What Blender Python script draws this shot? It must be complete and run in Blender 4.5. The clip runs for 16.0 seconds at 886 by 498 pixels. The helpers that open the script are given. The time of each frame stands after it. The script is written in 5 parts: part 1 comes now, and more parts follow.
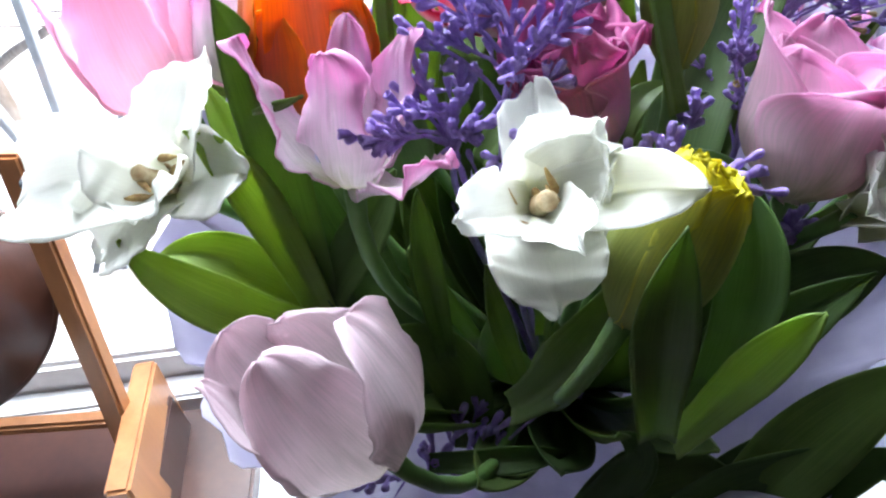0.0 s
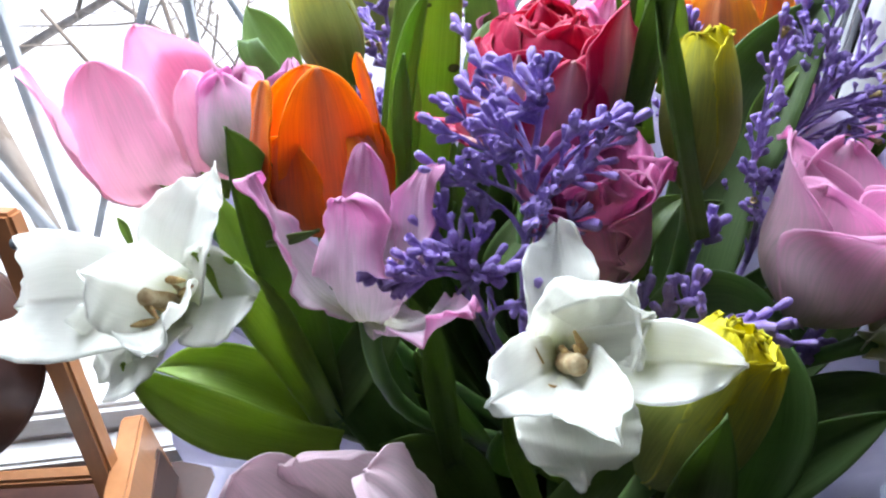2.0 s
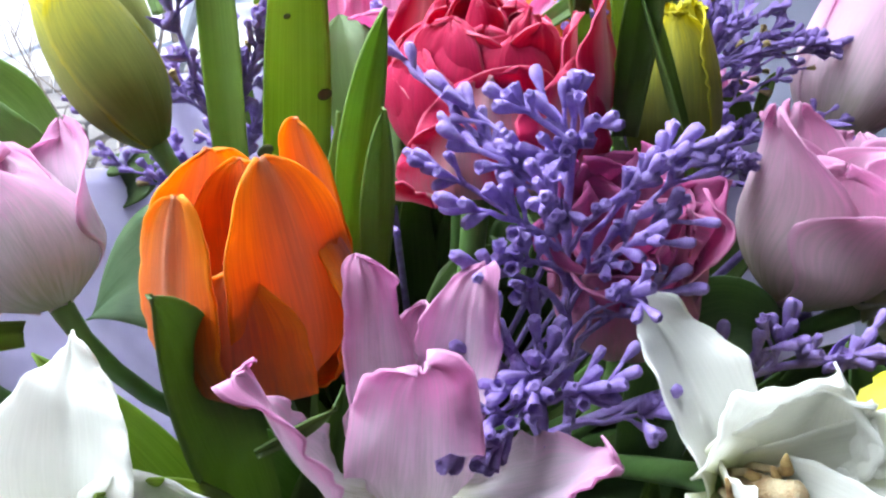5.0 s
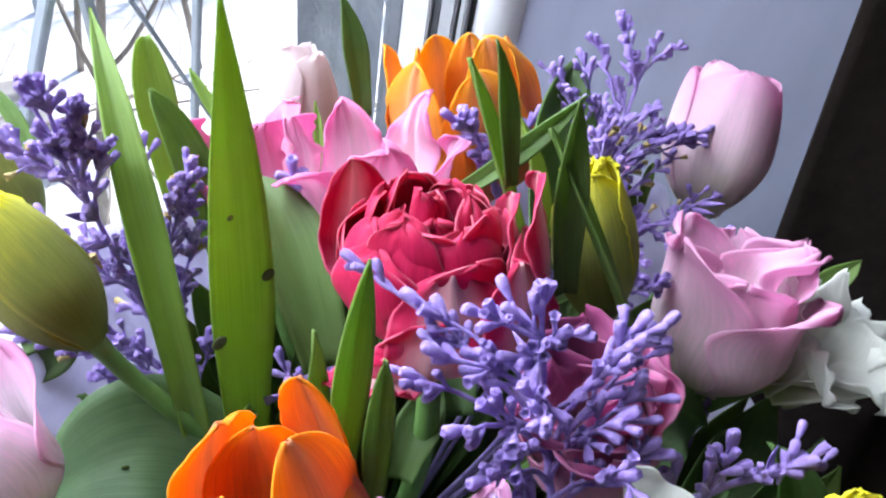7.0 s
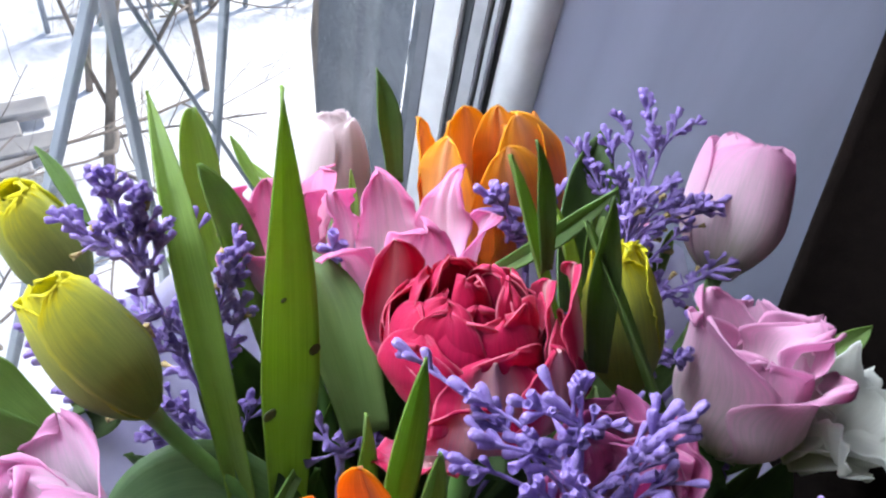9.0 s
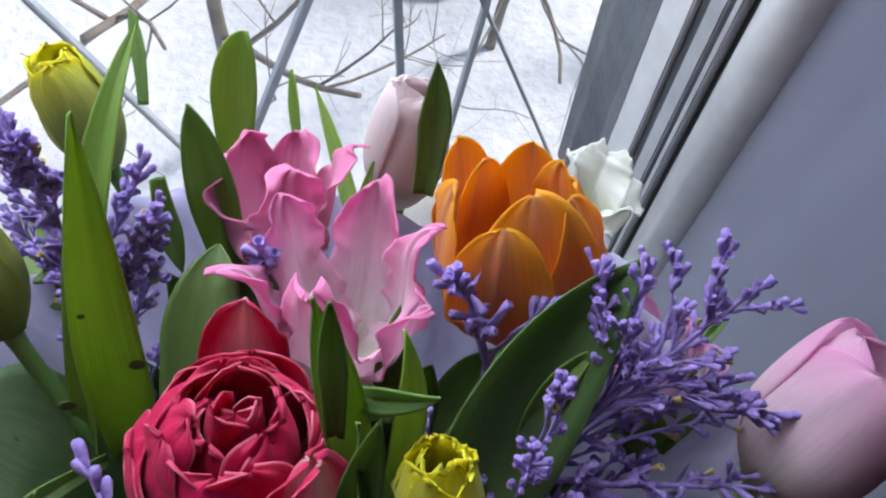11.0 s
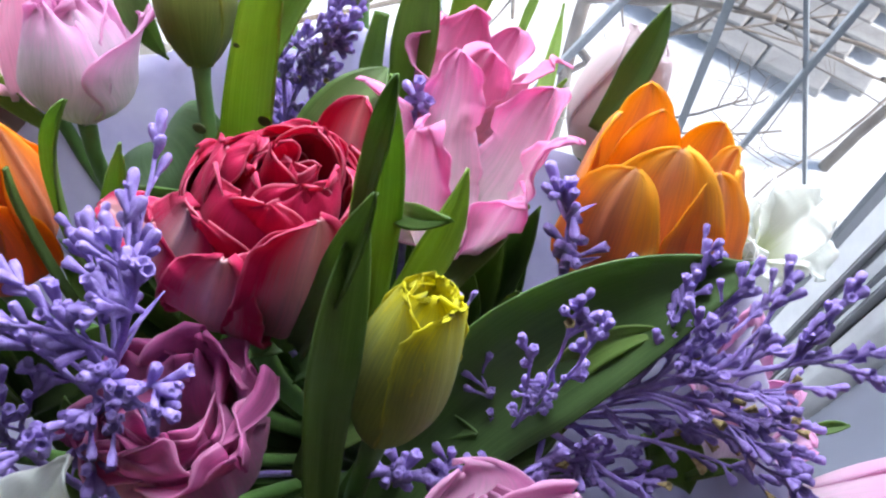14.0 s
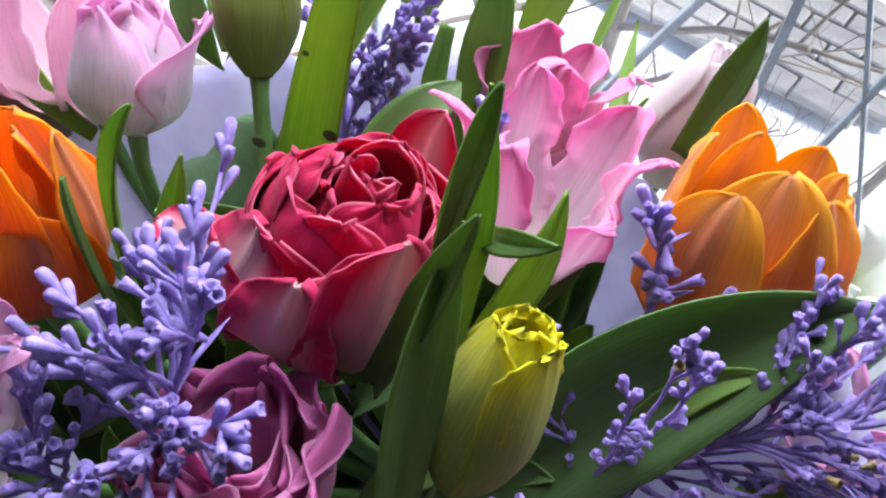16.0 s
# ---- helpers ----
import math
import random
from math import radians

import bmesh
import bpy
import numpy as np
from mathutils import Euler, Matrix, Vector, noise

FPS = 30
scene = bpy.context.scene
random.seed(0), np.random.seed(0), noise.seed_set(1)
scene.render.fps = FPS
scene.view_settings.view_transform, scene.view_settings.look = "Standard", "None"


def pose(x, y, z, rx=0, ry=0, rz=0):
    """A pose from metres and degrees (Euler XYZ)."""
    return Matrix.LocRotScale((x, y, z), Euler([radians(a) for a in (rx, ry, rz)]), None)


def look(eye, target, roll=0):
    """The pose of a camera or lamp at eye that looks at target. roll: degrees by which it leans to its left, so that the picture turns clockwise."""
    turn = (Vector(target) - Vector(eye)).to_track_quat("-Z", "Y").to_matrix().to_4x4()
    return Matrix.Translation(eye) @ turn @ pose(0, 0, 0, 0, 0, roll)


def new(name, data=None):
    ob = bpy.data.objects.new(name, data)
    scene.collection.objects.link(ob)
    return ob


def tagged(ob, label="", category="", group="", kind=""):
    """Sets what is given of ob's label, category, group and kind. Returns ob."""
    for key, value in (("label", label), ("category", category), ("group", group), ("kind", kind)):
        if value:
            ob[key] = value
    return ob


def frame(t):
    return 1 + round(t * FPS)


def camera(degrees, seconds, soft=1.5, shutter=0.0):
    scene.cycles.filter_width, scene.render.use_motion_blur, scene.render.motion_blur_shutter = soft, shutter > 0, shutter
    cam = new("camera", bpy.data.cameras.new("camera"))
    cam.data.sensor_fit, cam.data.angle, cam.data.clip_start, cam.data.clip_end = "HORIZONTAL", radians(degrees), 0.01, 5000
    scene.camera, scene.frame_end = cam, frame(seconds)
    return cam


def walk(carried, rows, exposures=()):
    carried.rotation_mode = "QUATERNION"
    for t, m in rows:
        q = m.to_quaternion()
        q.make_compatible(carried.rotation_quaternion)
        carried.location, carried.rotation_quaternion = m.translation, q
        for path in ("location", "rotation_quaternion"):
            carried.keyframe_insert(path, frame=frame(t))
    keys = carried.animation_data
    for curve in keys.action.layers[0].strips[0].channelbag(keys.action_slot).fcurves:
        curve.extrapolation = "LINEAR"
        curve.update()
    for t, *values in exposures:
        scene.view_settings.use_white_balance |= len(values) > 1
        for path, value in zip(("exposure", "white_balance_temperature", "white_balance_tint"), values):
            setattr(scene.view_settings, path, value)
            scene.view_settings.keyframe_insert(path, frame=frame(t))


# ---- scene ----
cam = camera(57.94, 16.0, 2.2)
PATH = [
    (0.0, pose(-0.0443, -0.2926, 0.4773, 41.63, 5.74, -4.55)),
    (0.5, pose(-0.0497, -0.2892, 0.4818, 42.03, 5.42, -3.90)),
    (1.0, pose(-0.0551, -0.2830, 0.4855, 42.07, 5.01, -3.86)),
    (1.5, pose(-0.0538, -0.2728, 0.4897, 42.22, 4.83, -3.97)),
    (2.0, pose(-0.0505, -0.2589, 0.4990, 42.55, 4.44, -4.80)),
    (2.5, pose(-0.0492, -0.2335, 0.5056, 43.24, 3.89, -5.58)),
    (3.0, pose(-0.0587, -0.1966, 0.4943, 40.30, 0.30, -9.96)),
    (3.5, pose(-0.0764, -0.1707, 0.4831, 37.68, -1.25, -17.63)),
    (6.0, pose(-0.1266, -0.1379, 0.4664, 40.43, -6.01, -37.16)),
    (6.5, pose(-0.1230, -0.1083, 0.4885, 39.78, -6.71, -40.90)),
    (7.0, pose(-0.1260, -0.1062, 0.5093, 39.54, -7.80, -44.40)),
    (7.5, pose(-0.1353, -0.1050, 0.5191, 39.55, -8.57, -45.71)),
    (8.0, pose(-0.1399, -0.0995, 0.5202, 39.69, -8.01, -44.77)),
    (8.5, pose(-0.1426, -0.0962, 0.5275, 40.33, -7.82, -43.91)),
    (9.0, pose(-0.1334, -0.0923, 0.5317, 40.91, -8.05, -43.84)),
    (9.2, pose(-0.1155, -0.0755, 0.5368, 39.96, -8.03, -44.06)),
    (11.3, pose(0.0484, -0.0674, 0.5423, 26.07, -1.31, -1.02)),
    (11.5, pose(0.0557, -0.0700, 0.5344, 26.81, -1.36, 4.45)),
    (12.0, pose(0.0706, -0.0786, 0.5211, 28.79, -1.47, 16.03)),
    (12.5, pose(0.0765, -0.0878, 0.5063, 29.14, -0.75, 23.54)),
    (13.0, pose(0.0843, -0.0919, 0.5118, 28.81, 1.99, 22.84)),
    (13.5, pose(0.0856, -0.0993, 0.5184, 28.40, 0.87, 23.54)),
    (14.0, pose(0.0847, -0.1008, 0.5178, 28.22, 0.33, 24.11)),
    (14.5, pose(0.0882, -0.1014, 0.5202, 28.49, 0.70, 24.53)),
    (15.0, pose(0.0946, -0.1004, 0.5165, 29.31, 1.94, 24.84)),
    (15.5, pose(0.0870, -0.0974, 0.5097, 29.66, 1.98, 25.20)),
    (16.0, pose(0.0650, -0.0983, 0.5006, 29.95, 0.95, 26.11)),
]
walk(cam, PATH, [(0.0, 1.58), (1.0, 1.24), (2.5, 1.10), (6.5, 1.05), (8.0, 0.74), (9.2, 0.54), (11.3, 0.0), (12.2, 0.10), (13.0, 0.62), (16.0, 0.85)])

# ---------------------------------------------------------------- light
world = bpy.data.worlds.new("overcast_sky")
scene.world = world
world.use_nodes = True
wn = world.node_tree
sky = wn.nodes.new("ShaderNodeTexSky")
sky.sky_type = "NISHITA"
sky.sun_disc = False
sky.sun_elevation = radians(44)
sky.sun_rotation = radians(76)
wn.nodes["Background"].inputs["Strength"].default_value = 0.15
wn.links.new(sky.outputs["Color"], wn.nodes["Background"].inputs["Color"])

sun_data = bpy.data.lights.new("sun", "SUN")
sun_data.energy, sun_data.angle, sun_data.color = 4.7, radians(12), (1.0, 0.97, 0.93)
sun = new("sun", sun_data)
sun.matrix_basis = look((5.0, 1.2, 5.0), (0, 0, 0))

# sky light entering through the upper part of the window
glow = bpy.data.lights.new("window_daylight", "AREA")
glow.shape, glow.size, glow.size_y, glow.energy, glow.color = "RECTANGLE", 1.0, 0.55, 13.2, (0.79, 0.885, 1.0)
new("window_daylight", glow).matrix_basis = look((-0.06, 0.50, 0.76), (0.03, -0.04, 0.22))



# ---------------------------------------------------------------- materials
def shader(name):
    m = bpy.data.materials.new(name)
    m.use_nodes = True
    nt = m.node_tree
    return m, nt, nt.nodes["Principled BSDF"]


def node(nt, kind, **values):
    n = nt.nodes.new(kind)
    for key, v in values.items():
        n.inputs[key].default_value = v
    return n


def ramp(nt, source, stops):
    r = nt.nodes.new("ShaderNodeValToRGB")
    while len(r.color_ramp.elements) < len(stops):
        r.color_ramp.elements.new(0.5)
    for e, (at, c) in zip(r.color_ramp.elements, stops):
        e.position, e.color = at, (*c, 1)
    nt.links.new(source, r.inputs["Fac"])
    return r.outputs["Color"]


def mixed(nt, a, b, fac, blend="MIX"):
    m = nt.nodes.new("ShaderNodeMix")
    m.data_type, m.blend_type = "RGBA", blend
    for slot, v in (("Factor", fac), ("A", a), ("B", b)):
        sock = next(s for s in m.inputs if s.name == slot and (s.type == "RGBA" or slot == "Factor"))
        if hasattr(v, "is_linked"):
            nt.links.new(v, sock)
        else:
            sock.default_value = v if slot == "Factor" else (*v, 1)
    return next(s for s in m.outputs if s.type == "RGBA")


def noise_at(nt, coords, scale, stretch=(1, 1, 1), detail=4.0, rough=0.55):
    mp = nt.nodes.new("ShaderNodeMapping")
    mp.inputs["Scale"].default_value = stretch
    nt.links.new(coords, mp.inputs["Vector"])
    n = node(nt, "ShaderNodeTexNoise", Scale=scale, Detail=detail, Roughness=rough)
    nt.links.new(mp.outputs["Vector"], n.inputs["Vector"])
    return n.outputs["Fac"]


def relief(nt, bsdf, height, strength, distance):
    b = node(nt, "ShaderNodeBump", Strength=strength, Distance=distance)
    nt.links.new(height, b.inputs["Height"])
    nt.links.new(b.outputs["Normal"], bsdf.inputs["Normal"])


def see_through(nt, bsdf, colour, amount):
    """Lets light shine through thin tissue."""
    tr = nt.nodes.new("ShaderNodeBsdfTranslucent")
    nt.links.new(colour, tr.inputs["Color"])
    mx = nt.nodes.new("ShaderNodeMixShader")
    mx.inputs["Fac"].default_value = amount
    nt.links.new(bsdf.outputs["BSDF"], mx.inputs[1])
    nt.links.new(tr.outputs["BSDF"], mx.inputs[2])
    nt.links.new(mx.outputs["Shader"], nt.nodes["Material Output"].inputs["Surface"])


def petal_material(name, stops, edge, edge_from=0.8, vein=0.35, through_light=0.4, stripe=None, pull=0.25, feather=0.35, stripe_to=0.34):
    """Petal tissue: colour runs from base (0) to tip (1), pulled on towards the edges and feathered along the veins, with its own edge colour."""
    m, nt, b = shader(name)
    uv = nt.nodes.new("ShaderNodeUVMap").outputs["UV"]
    sep = nt.nodes.new("ShaderNodeSeparateXYZ")
    nt.links.new(uv, sep.inputs[0])

    def calc(kind, a, c, add=None):
        n = nt.nodes.new("ShaderNodeMath")
        n.operation = kind
        for k, v in enumerate((a, c) if add is None else (a, c, add)):
            if hasattr(v, "is_linked"):
                nt.links.new(v, n.inputs[k])
            else:
                n.inputs[k].default_value = v
        return n.outputs[0]

    rnd = nt.nodes.new("ShaderNodeObjectInfo").outputs["Random"]
    shifted = nt.nodes.new("ShaderNodeVectorMath")
    shifted.operation = "ADD"
    nt.links.new(uv, shifted.inputs[0])
    nt.links.new(calc("MULTIPLY", rnd, 17.0), shifted.inputs[1])
    own = shifted.outputs["Vector"]
    blotch = noise_at(nt, own, 3.0, (1.5, 2.0, 1))
    veins = noise_at(nt, own, 9.0, (6.0, 0.45, 1), 5.0, 0.65)
    fine = noise_at(nt, own, 30.0, (5.0, 0.6, 1), 3.0, 0.6)
    # distance from the middle rib, 0 to 1
    rib = calc("MULTIPLY", calc("ABSOLUTE", calc("SUBTRACT", sep.outputs["X"], 0.5), 0.0), 2.0)
    along = calc("MULTIPLY_ADD", blotch, 0.30, sep.outputs["Y"])
    along = calc("MULTIPLY_ADD", calc("MULTIPLY", rib, rib), pull, along)
    along = calc("MULTIPLY_ADD", veins, feather, along)
    col = ramp(nt, calc("SUBTRACT", along, 0.15 + 0.5 * feather + 0.25 * pull), stops)
    if stripe:
        wob = mixed(nt, rib, veins, 0.25)
        col = mixed(nt, stripe, col, ramp(nt, wob, [(0.06, (0, 0, 0)), (stripe_to, (1, 1, 1))]))
    fac = ramp(nt, mixed(nt, rib, veins, 0.2), [(edge_from - 0.12, (0, 0, 0)), (min(1, edge_from + 0.12), (1, 1, 1))])
    col = mixed(nt, col, edge, fac)
    v2 = ramp(nt, veins, [(0.35, (1 - vein, 1 - vein, 1 - vein)), (0.62, (1, 1, 1))])
    col = mixed(nt, col, v2, 1.0, "MULTIPLY")
    nt.links.new(col, b.inputs["Base Color"])
    nt.links.new(calc("MULTIPLY_ADD", blotch, 0.25, 0.42), b.inputs["Roughness"])
    b.inputs["Sheen Weight"].default_value = 0.08
    b.inputs["Specular IOR Level"].default_value = 0.3
    relief(nt, b, calc("MULTIPLY_ADD", fine, 0.4, veins), 0.5, 0.0007)
    see_through(nt, b, col, through_light)
    return m


def leaf_material(name, dark, light, rib):
    m, nt, b = shader(name)
    uv = nt.nodes.new("ShaderNodeUVMap").outputs["UV"]
    obj = nt.nodes.new("ShaderNodeTexCoord").outputs["Object"]
    veins = noise_at(nt, uv, 10.0, (9.0, 0.25, 1), 5.0, 0.6)
    blotch = noise_at(nt, obj, 45.0, (1, 1, 1), 3.0)
    col = ramp(nt, veins, [(0.3, dark), (0.7, light)])
    col = mixed(nt, col, rib, ramp(nt, blotch, [(0.45, (0, 0, 0)), (0.75, (0.5, 0.5, 0.5))]))
    sep = nt.nodes.new("ShaderNodeSeparateXYZ")
    nt.links.new(uv, sep.inputs[0])
    rnd = nt.nodes.new("ShaderNodeObjectInfo").outputs["Random"]
    col = mixed(nt, col, ramp(nt, rnd, [(0.0, (0.75, 0.85, 0.8)), (1.0, (1.15, 1.1, 0.85))]), 1.0, "MULTIPLY")
    nt.links.new(col, b.inputs["Base Color"])
    b.inputs["Roughness"].default_value = 0.38
    b.inputs["Specular IOR Level"].default_value = 0.45
    relief(nt, b, veins, 0.35, 0.0008)
    see_through(nt, b, mixed(nt, col, (1.4, 1.26, 0.95), 1.0, "MULTIPLY"), 0.52)
    return m


def plain_material(name, colour, colour2, scale=20.0, rough=0.5, stretch=(1, 1, 1), metal=0.0, bump=0.2, bump_d=0.001, spec=0.5, through_light=0.0):
    m, nt, b = shader(name)
    obj = nt.nodes.new("ShaderNodeTexCoord").outputs["Object"]
    big = noise_at(nt, obj, scale, stretch)
    fine = noise_at(nt, obj, scale * 9, stretch, 3.0)
    col = ramp(nt, big, [(0.3, colour), (0.72, colour2)])
    col = mixed(nt, col, ramp(nt, fine, [(0.3, (0.85, 0.85, 0.85)), (0.7, (1, 1, 1))]), 1.0, "MULTIPLY")
    nt.links.new(col, b.inputs["Base Color"])
    b.inputs["Roughness"].default_value = rough
    b.inputs["Metallic"].default_value = metal
    b.inputs["Specular IOR Level"].default_value = spec
    relief(nt, b, fine, bump, bump_d)
    if through_light:
        see_through(nt, b, col, through_light)
    return m


BLUSH = petal_material("blush_petal", [(0.0, (0.80, 0.80, 0.66)), (0.25, (0.88, 0.82, 0.81)), (0.7, (0.88, 0.76, 0.80)), (1.0, (0.87, 0.68, 0.75))], (0.91, 0.82, 0.85), 0.95, 0.17, 0.50, None, 0.1, 0.55)
MAUVE = petal_material("mauve_petal", [(0.0, (0.84, 0.82, 0.66)), (0.25, (0.92, 0.82, 0.83)), (0.7, (0.89, 0.64, 0.77)), (1.0, (0.85, 0.46, 0.68))], (0.90, 0.58, 0.76), 0.95, 0.16, 0.62, None, 0.25, 0.5)
ROSE = petal_material("rose_petal", [(0.0, (0.84, 0.78, 0.66)), (0.3, (0.92, 0.66, 0.73)), (0.75, (0.92, 0.59, 0.73)), (1.0, (0.91, 0.49, 0.66))], (0.94, 0.68, 0.79), 0.93, 0.15, 0.60, None, 0.1, 0.5)
LILAC = petal_material("lilac_pink_petal", [(0.0, (0.82, 0.82, 0.62)), (0.25, (0.92, 0.87, 0.87)), (0.6, (0.90, 0.74, 0.84)), (0.85, (0.87, 0.54, 0.74)), (1.0, (0.84, 0.40, 0.66))], (0.90, 0.56, 0.75), 0.95, 0.18, 0.50, None, 0.3, 0.5)
DUSKY = petal_material("dusky_pink_petal", [(0.0, (0.76, 0.74, 0.50)), (0.22, (0.82, 0.56, 0.64)), (0.6, (0.76, 0.30, 0.54)), (1.0, (0.68, 0.17, 0.42))], (0.90, 0.56, 0.72), 0.95, 0.18, 0.56, None, 0.1, 0.5)
PINK = petal_material("bright_pink_petal", [(0.0, (0.84, 0.86, 0.66)), (0.28, (0.92, 0.82, 0.82)), (0.6, (0.91, 0.66, 0.77)), (0.92, (0.88, 0.42, 0.64)), (1.0, (0.85, 0.28, 0.54))], (0.88, 0.42, 0.64), 0.94, 0.18, 0.52, None, 0.35, 0.5)
DEEP = petal_material("deep_pink_petal", [(0.0, (0.86, 0.70, 0.66)), (0.3, (0.87, 0.50, 0.64)), (1.0, (0.82, 0.27, 0.50))], (0.88, 0.38, 0.58), 0.92, 0.14, 0.50, None, 0.2, 0.4)
ORANGE = petal_material("orange_petal", [(0.0, (0.62, 0.36, 0.12)), (0.35, (0.80, 0.28, 0.07)), (0.75, (0.88, 0.26, 0.03)), (1.0, (0.94, 0.38, 0.02))], (0.96, 0.40, 0.01), 0.9, 0.14, 0.55, (0.66, 0.28, 0.16), 0.2, 0.4, 0.58)
APRICOT = petal_material("apricot_petal", [(0.0, (0.70, 0.42, 0.14)), (0.4, (0.84, 0.41, 0.13)), (0.8, (0.90, 0.43, 0.08)), (1.0, (0.94, 0.48, 0.03))], (0.95, 0.47, 0.02), 0.92, 0.14, 0.52, (0.78, 0.37, 0.19), 0.2, 0.5, 0.50)
RED = petal_material("red_petal", [(0.0, (0.82, 0.55, 0.50)), (0.22, (0.62, 0.05, 0.15)), (0.5, (0.62, 0.005, 0.085)), (0.93, (0.64, 0.006, 0.09)), (1.0, (0.70, 0.05, 0.15))], (0.88, 0.40, 0.50), 0.96, 0.20, 0.48, None, 0.08, 0.45)
RED_STRIPED = petal_material("red_striped_petal", [(0.0, (0.82, 0.74, 0.60)), (0.30, (0.78, 0.42, 0.48)), (0.55, (0.70, 0.15, 0.28)), (0.80, (0.62, 0.010, 0.10)), (1.0, (0.60, 0.008, 0.09))], (0.84, 0.22, 0.34), 0.97, 0.22, 0.38, (0.78, 0.50, 0.50), 0.45, 0.6, 0.62)
WHITE = petal_material("white_petal", [(0.0, (0.80, 0.83, 0.56)), (0.25, (0.88, 0.88, 0.82)), (1.0, (0.90, 0.90, 0.86))], (0.92, 0.92, 0.89), 0.95, 0.05, 0.60, None, 0.1, 0.4)
PALE = petal_material("pale_pink_petal", [(0.0, (0.84, 0.80, 0.64)), (0.3, (0.88, 0.78, 0.77)), (1.0, (0.90, 0.78, 0.80))], (0.91, 0.83, 0.85), 0.95, 0.06, 0.55, None, 0.1, 0.4)
YELLOW = petal_material("yellow_petal", [(0.0, (0.32, 0.42, 0.10)), (0.5, (0.50, 0.55, 0.13)), (0.85, (0.72, 0.68, 0.08)), (1.0, (0.90, 0.80, 0.02))], (0.92, 0.80, 0.03), 0.96, 0.14, 0.45, None, 0.1, 0.4)
OLIVE = petal_material("green_yellow_petal", [(0.0, (0.26, 0.36, 0.09)), (0.55, (0.42, 0.47, 0.11)), (0.86, (0.64, 0.63, 0.09)), (1.0, (0.90, 0.80, 0.03))], (0.84, 0.77, 0.03), 0.96, 0.12, 0.45, None, 0.1, 0.3)
LEAF = {
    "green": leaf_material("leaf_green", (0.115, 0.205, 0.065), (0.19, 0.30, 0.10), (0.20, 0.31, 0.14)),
    # lighter green copy, light shining through from behind put into the colour
    "backlit": leaf_material("leaf_backlit_green", (0.17, 0.28, 0.06), (0.28, 0.41, 0.11), (0.27, 0.39, 0.15)),
    # darker green copy, shade inside the bunch put into the colour
    "dark": leaf_material("leaf_shaded_dark_green", (0.095, 0.160, 0.055), (0.150, 0.235, 0.080), (0.17, 0.25, 0.11)),
    "broad": leaf_material("leaf_blue_green", (0.11, 0.20, 0.11), (0.18, 0.29, 0.17), (0.22, 0.33, 0.22)),
}
STEM = plain_material("stem_green", (0.09, 0.20, 0.05), (0.16, 0.30, 0.08), 40, 0.4, (1, 1, 0.2))
WAX = plain_material("purple_wax", (0.34, 0.205, 0.65), (0.57, 0.43, 0.90), 330, 0.36, bump=0.8, bump_d=0.0010, spec=0.55, through_light=0.22)
DRY = plain_material("dry_floret", (0.30, 0.20, 0.08), (0.66, 0.52, 0.24), 400, 0.8, bump=0.7, bump_d=0.0008)
ANTHER = plain_material("dry_anther", (0.22, 0.10, 0.03), (0.62, 0.45, 0.18), 300, 0.8, bump=0.6)
PISTIL = plain_material("dry_pistil", (0.36, 0.21, 0.09), (0.76, 0.68, 0.44), 190, 0.7, bump=0.6)


# ---------------------------------------------------------------- mesh helpers
def part(name, bm, material, parent=None, label="", smooth=True):
    me = bpy.data.meshes.new(name)
    for face in bm.faces:
        face.smooth = smooth
    bm.to_mesh(me)
    bm.free()
    me.materials.append(material)
    ob = new(name, me)
    if parent:
        ob.parent = parent
    return tagged(ob, label)


def grid_sheet(nu, nv, place, thick):
    """A sheet of nu by nv cells; place(u, v) gives its points, u along (0..1), v across (-1..1)."""
    bm = bmesh.new()
    uv = bm.loops.layers.uv.new("UVMap")
    rows = [[bm.verts.new(place(i / nu, 2 * j / nv - 1)) for j in range(nv + 1)] for i in range(nu + 1)]
    for i in range(nu):
        for j in range(nv):
            fc = bm.faces.new((rows[i][j], rows[i][j + 1], rows[i + 1][j + 1], rows[i + 1][j]))
            for lp, (a, c) in zip(fc.loops, ((i, j), (i, j + 1), (i + 1, j + 1), (i + 1, j))):
                lp[uv].uv = (c / nv, a / nu)
    if thick:
        bm.normal_update()
        back = [[bm.verts.new(w.co - w.normal * thick) for w in row] for row in rows]
        for i in range(nu):
            for j in range(nv):
                fc = bm.faces.new((back[i][j], back[i + 1][j], back[i + 1][j + 1], back[i][j + 1]))
                for lp, (a, c) in zip(fc.loops, ((i, j), (i + 1, j), (i + 1, j + 1), (i, j + 1))):
                    lp[uv].uv = (c / nv, a / nu)
        rim = [(i, 0) for i in range(nu)] + [(nu, j) for j in range(nv)] + [(i, nv) for i in range(nu, 0, -1)] + [(0, j) for j in range(nv, 0, -1)]
        for (a, c), (a2, c2) in zip(rim, rim[1:] + rim[:1]):
            fc = bm.faces.new((rows[a][c], rows[a2][c2], back[a2][c2], back[a][c]))
            for lp, (k, l) in zip(fc.loops, ((a, c), (a2, c2), (a2, c2), (a, c))):
                lp[uv].uv = (l / nv, k / nu)
    return bm


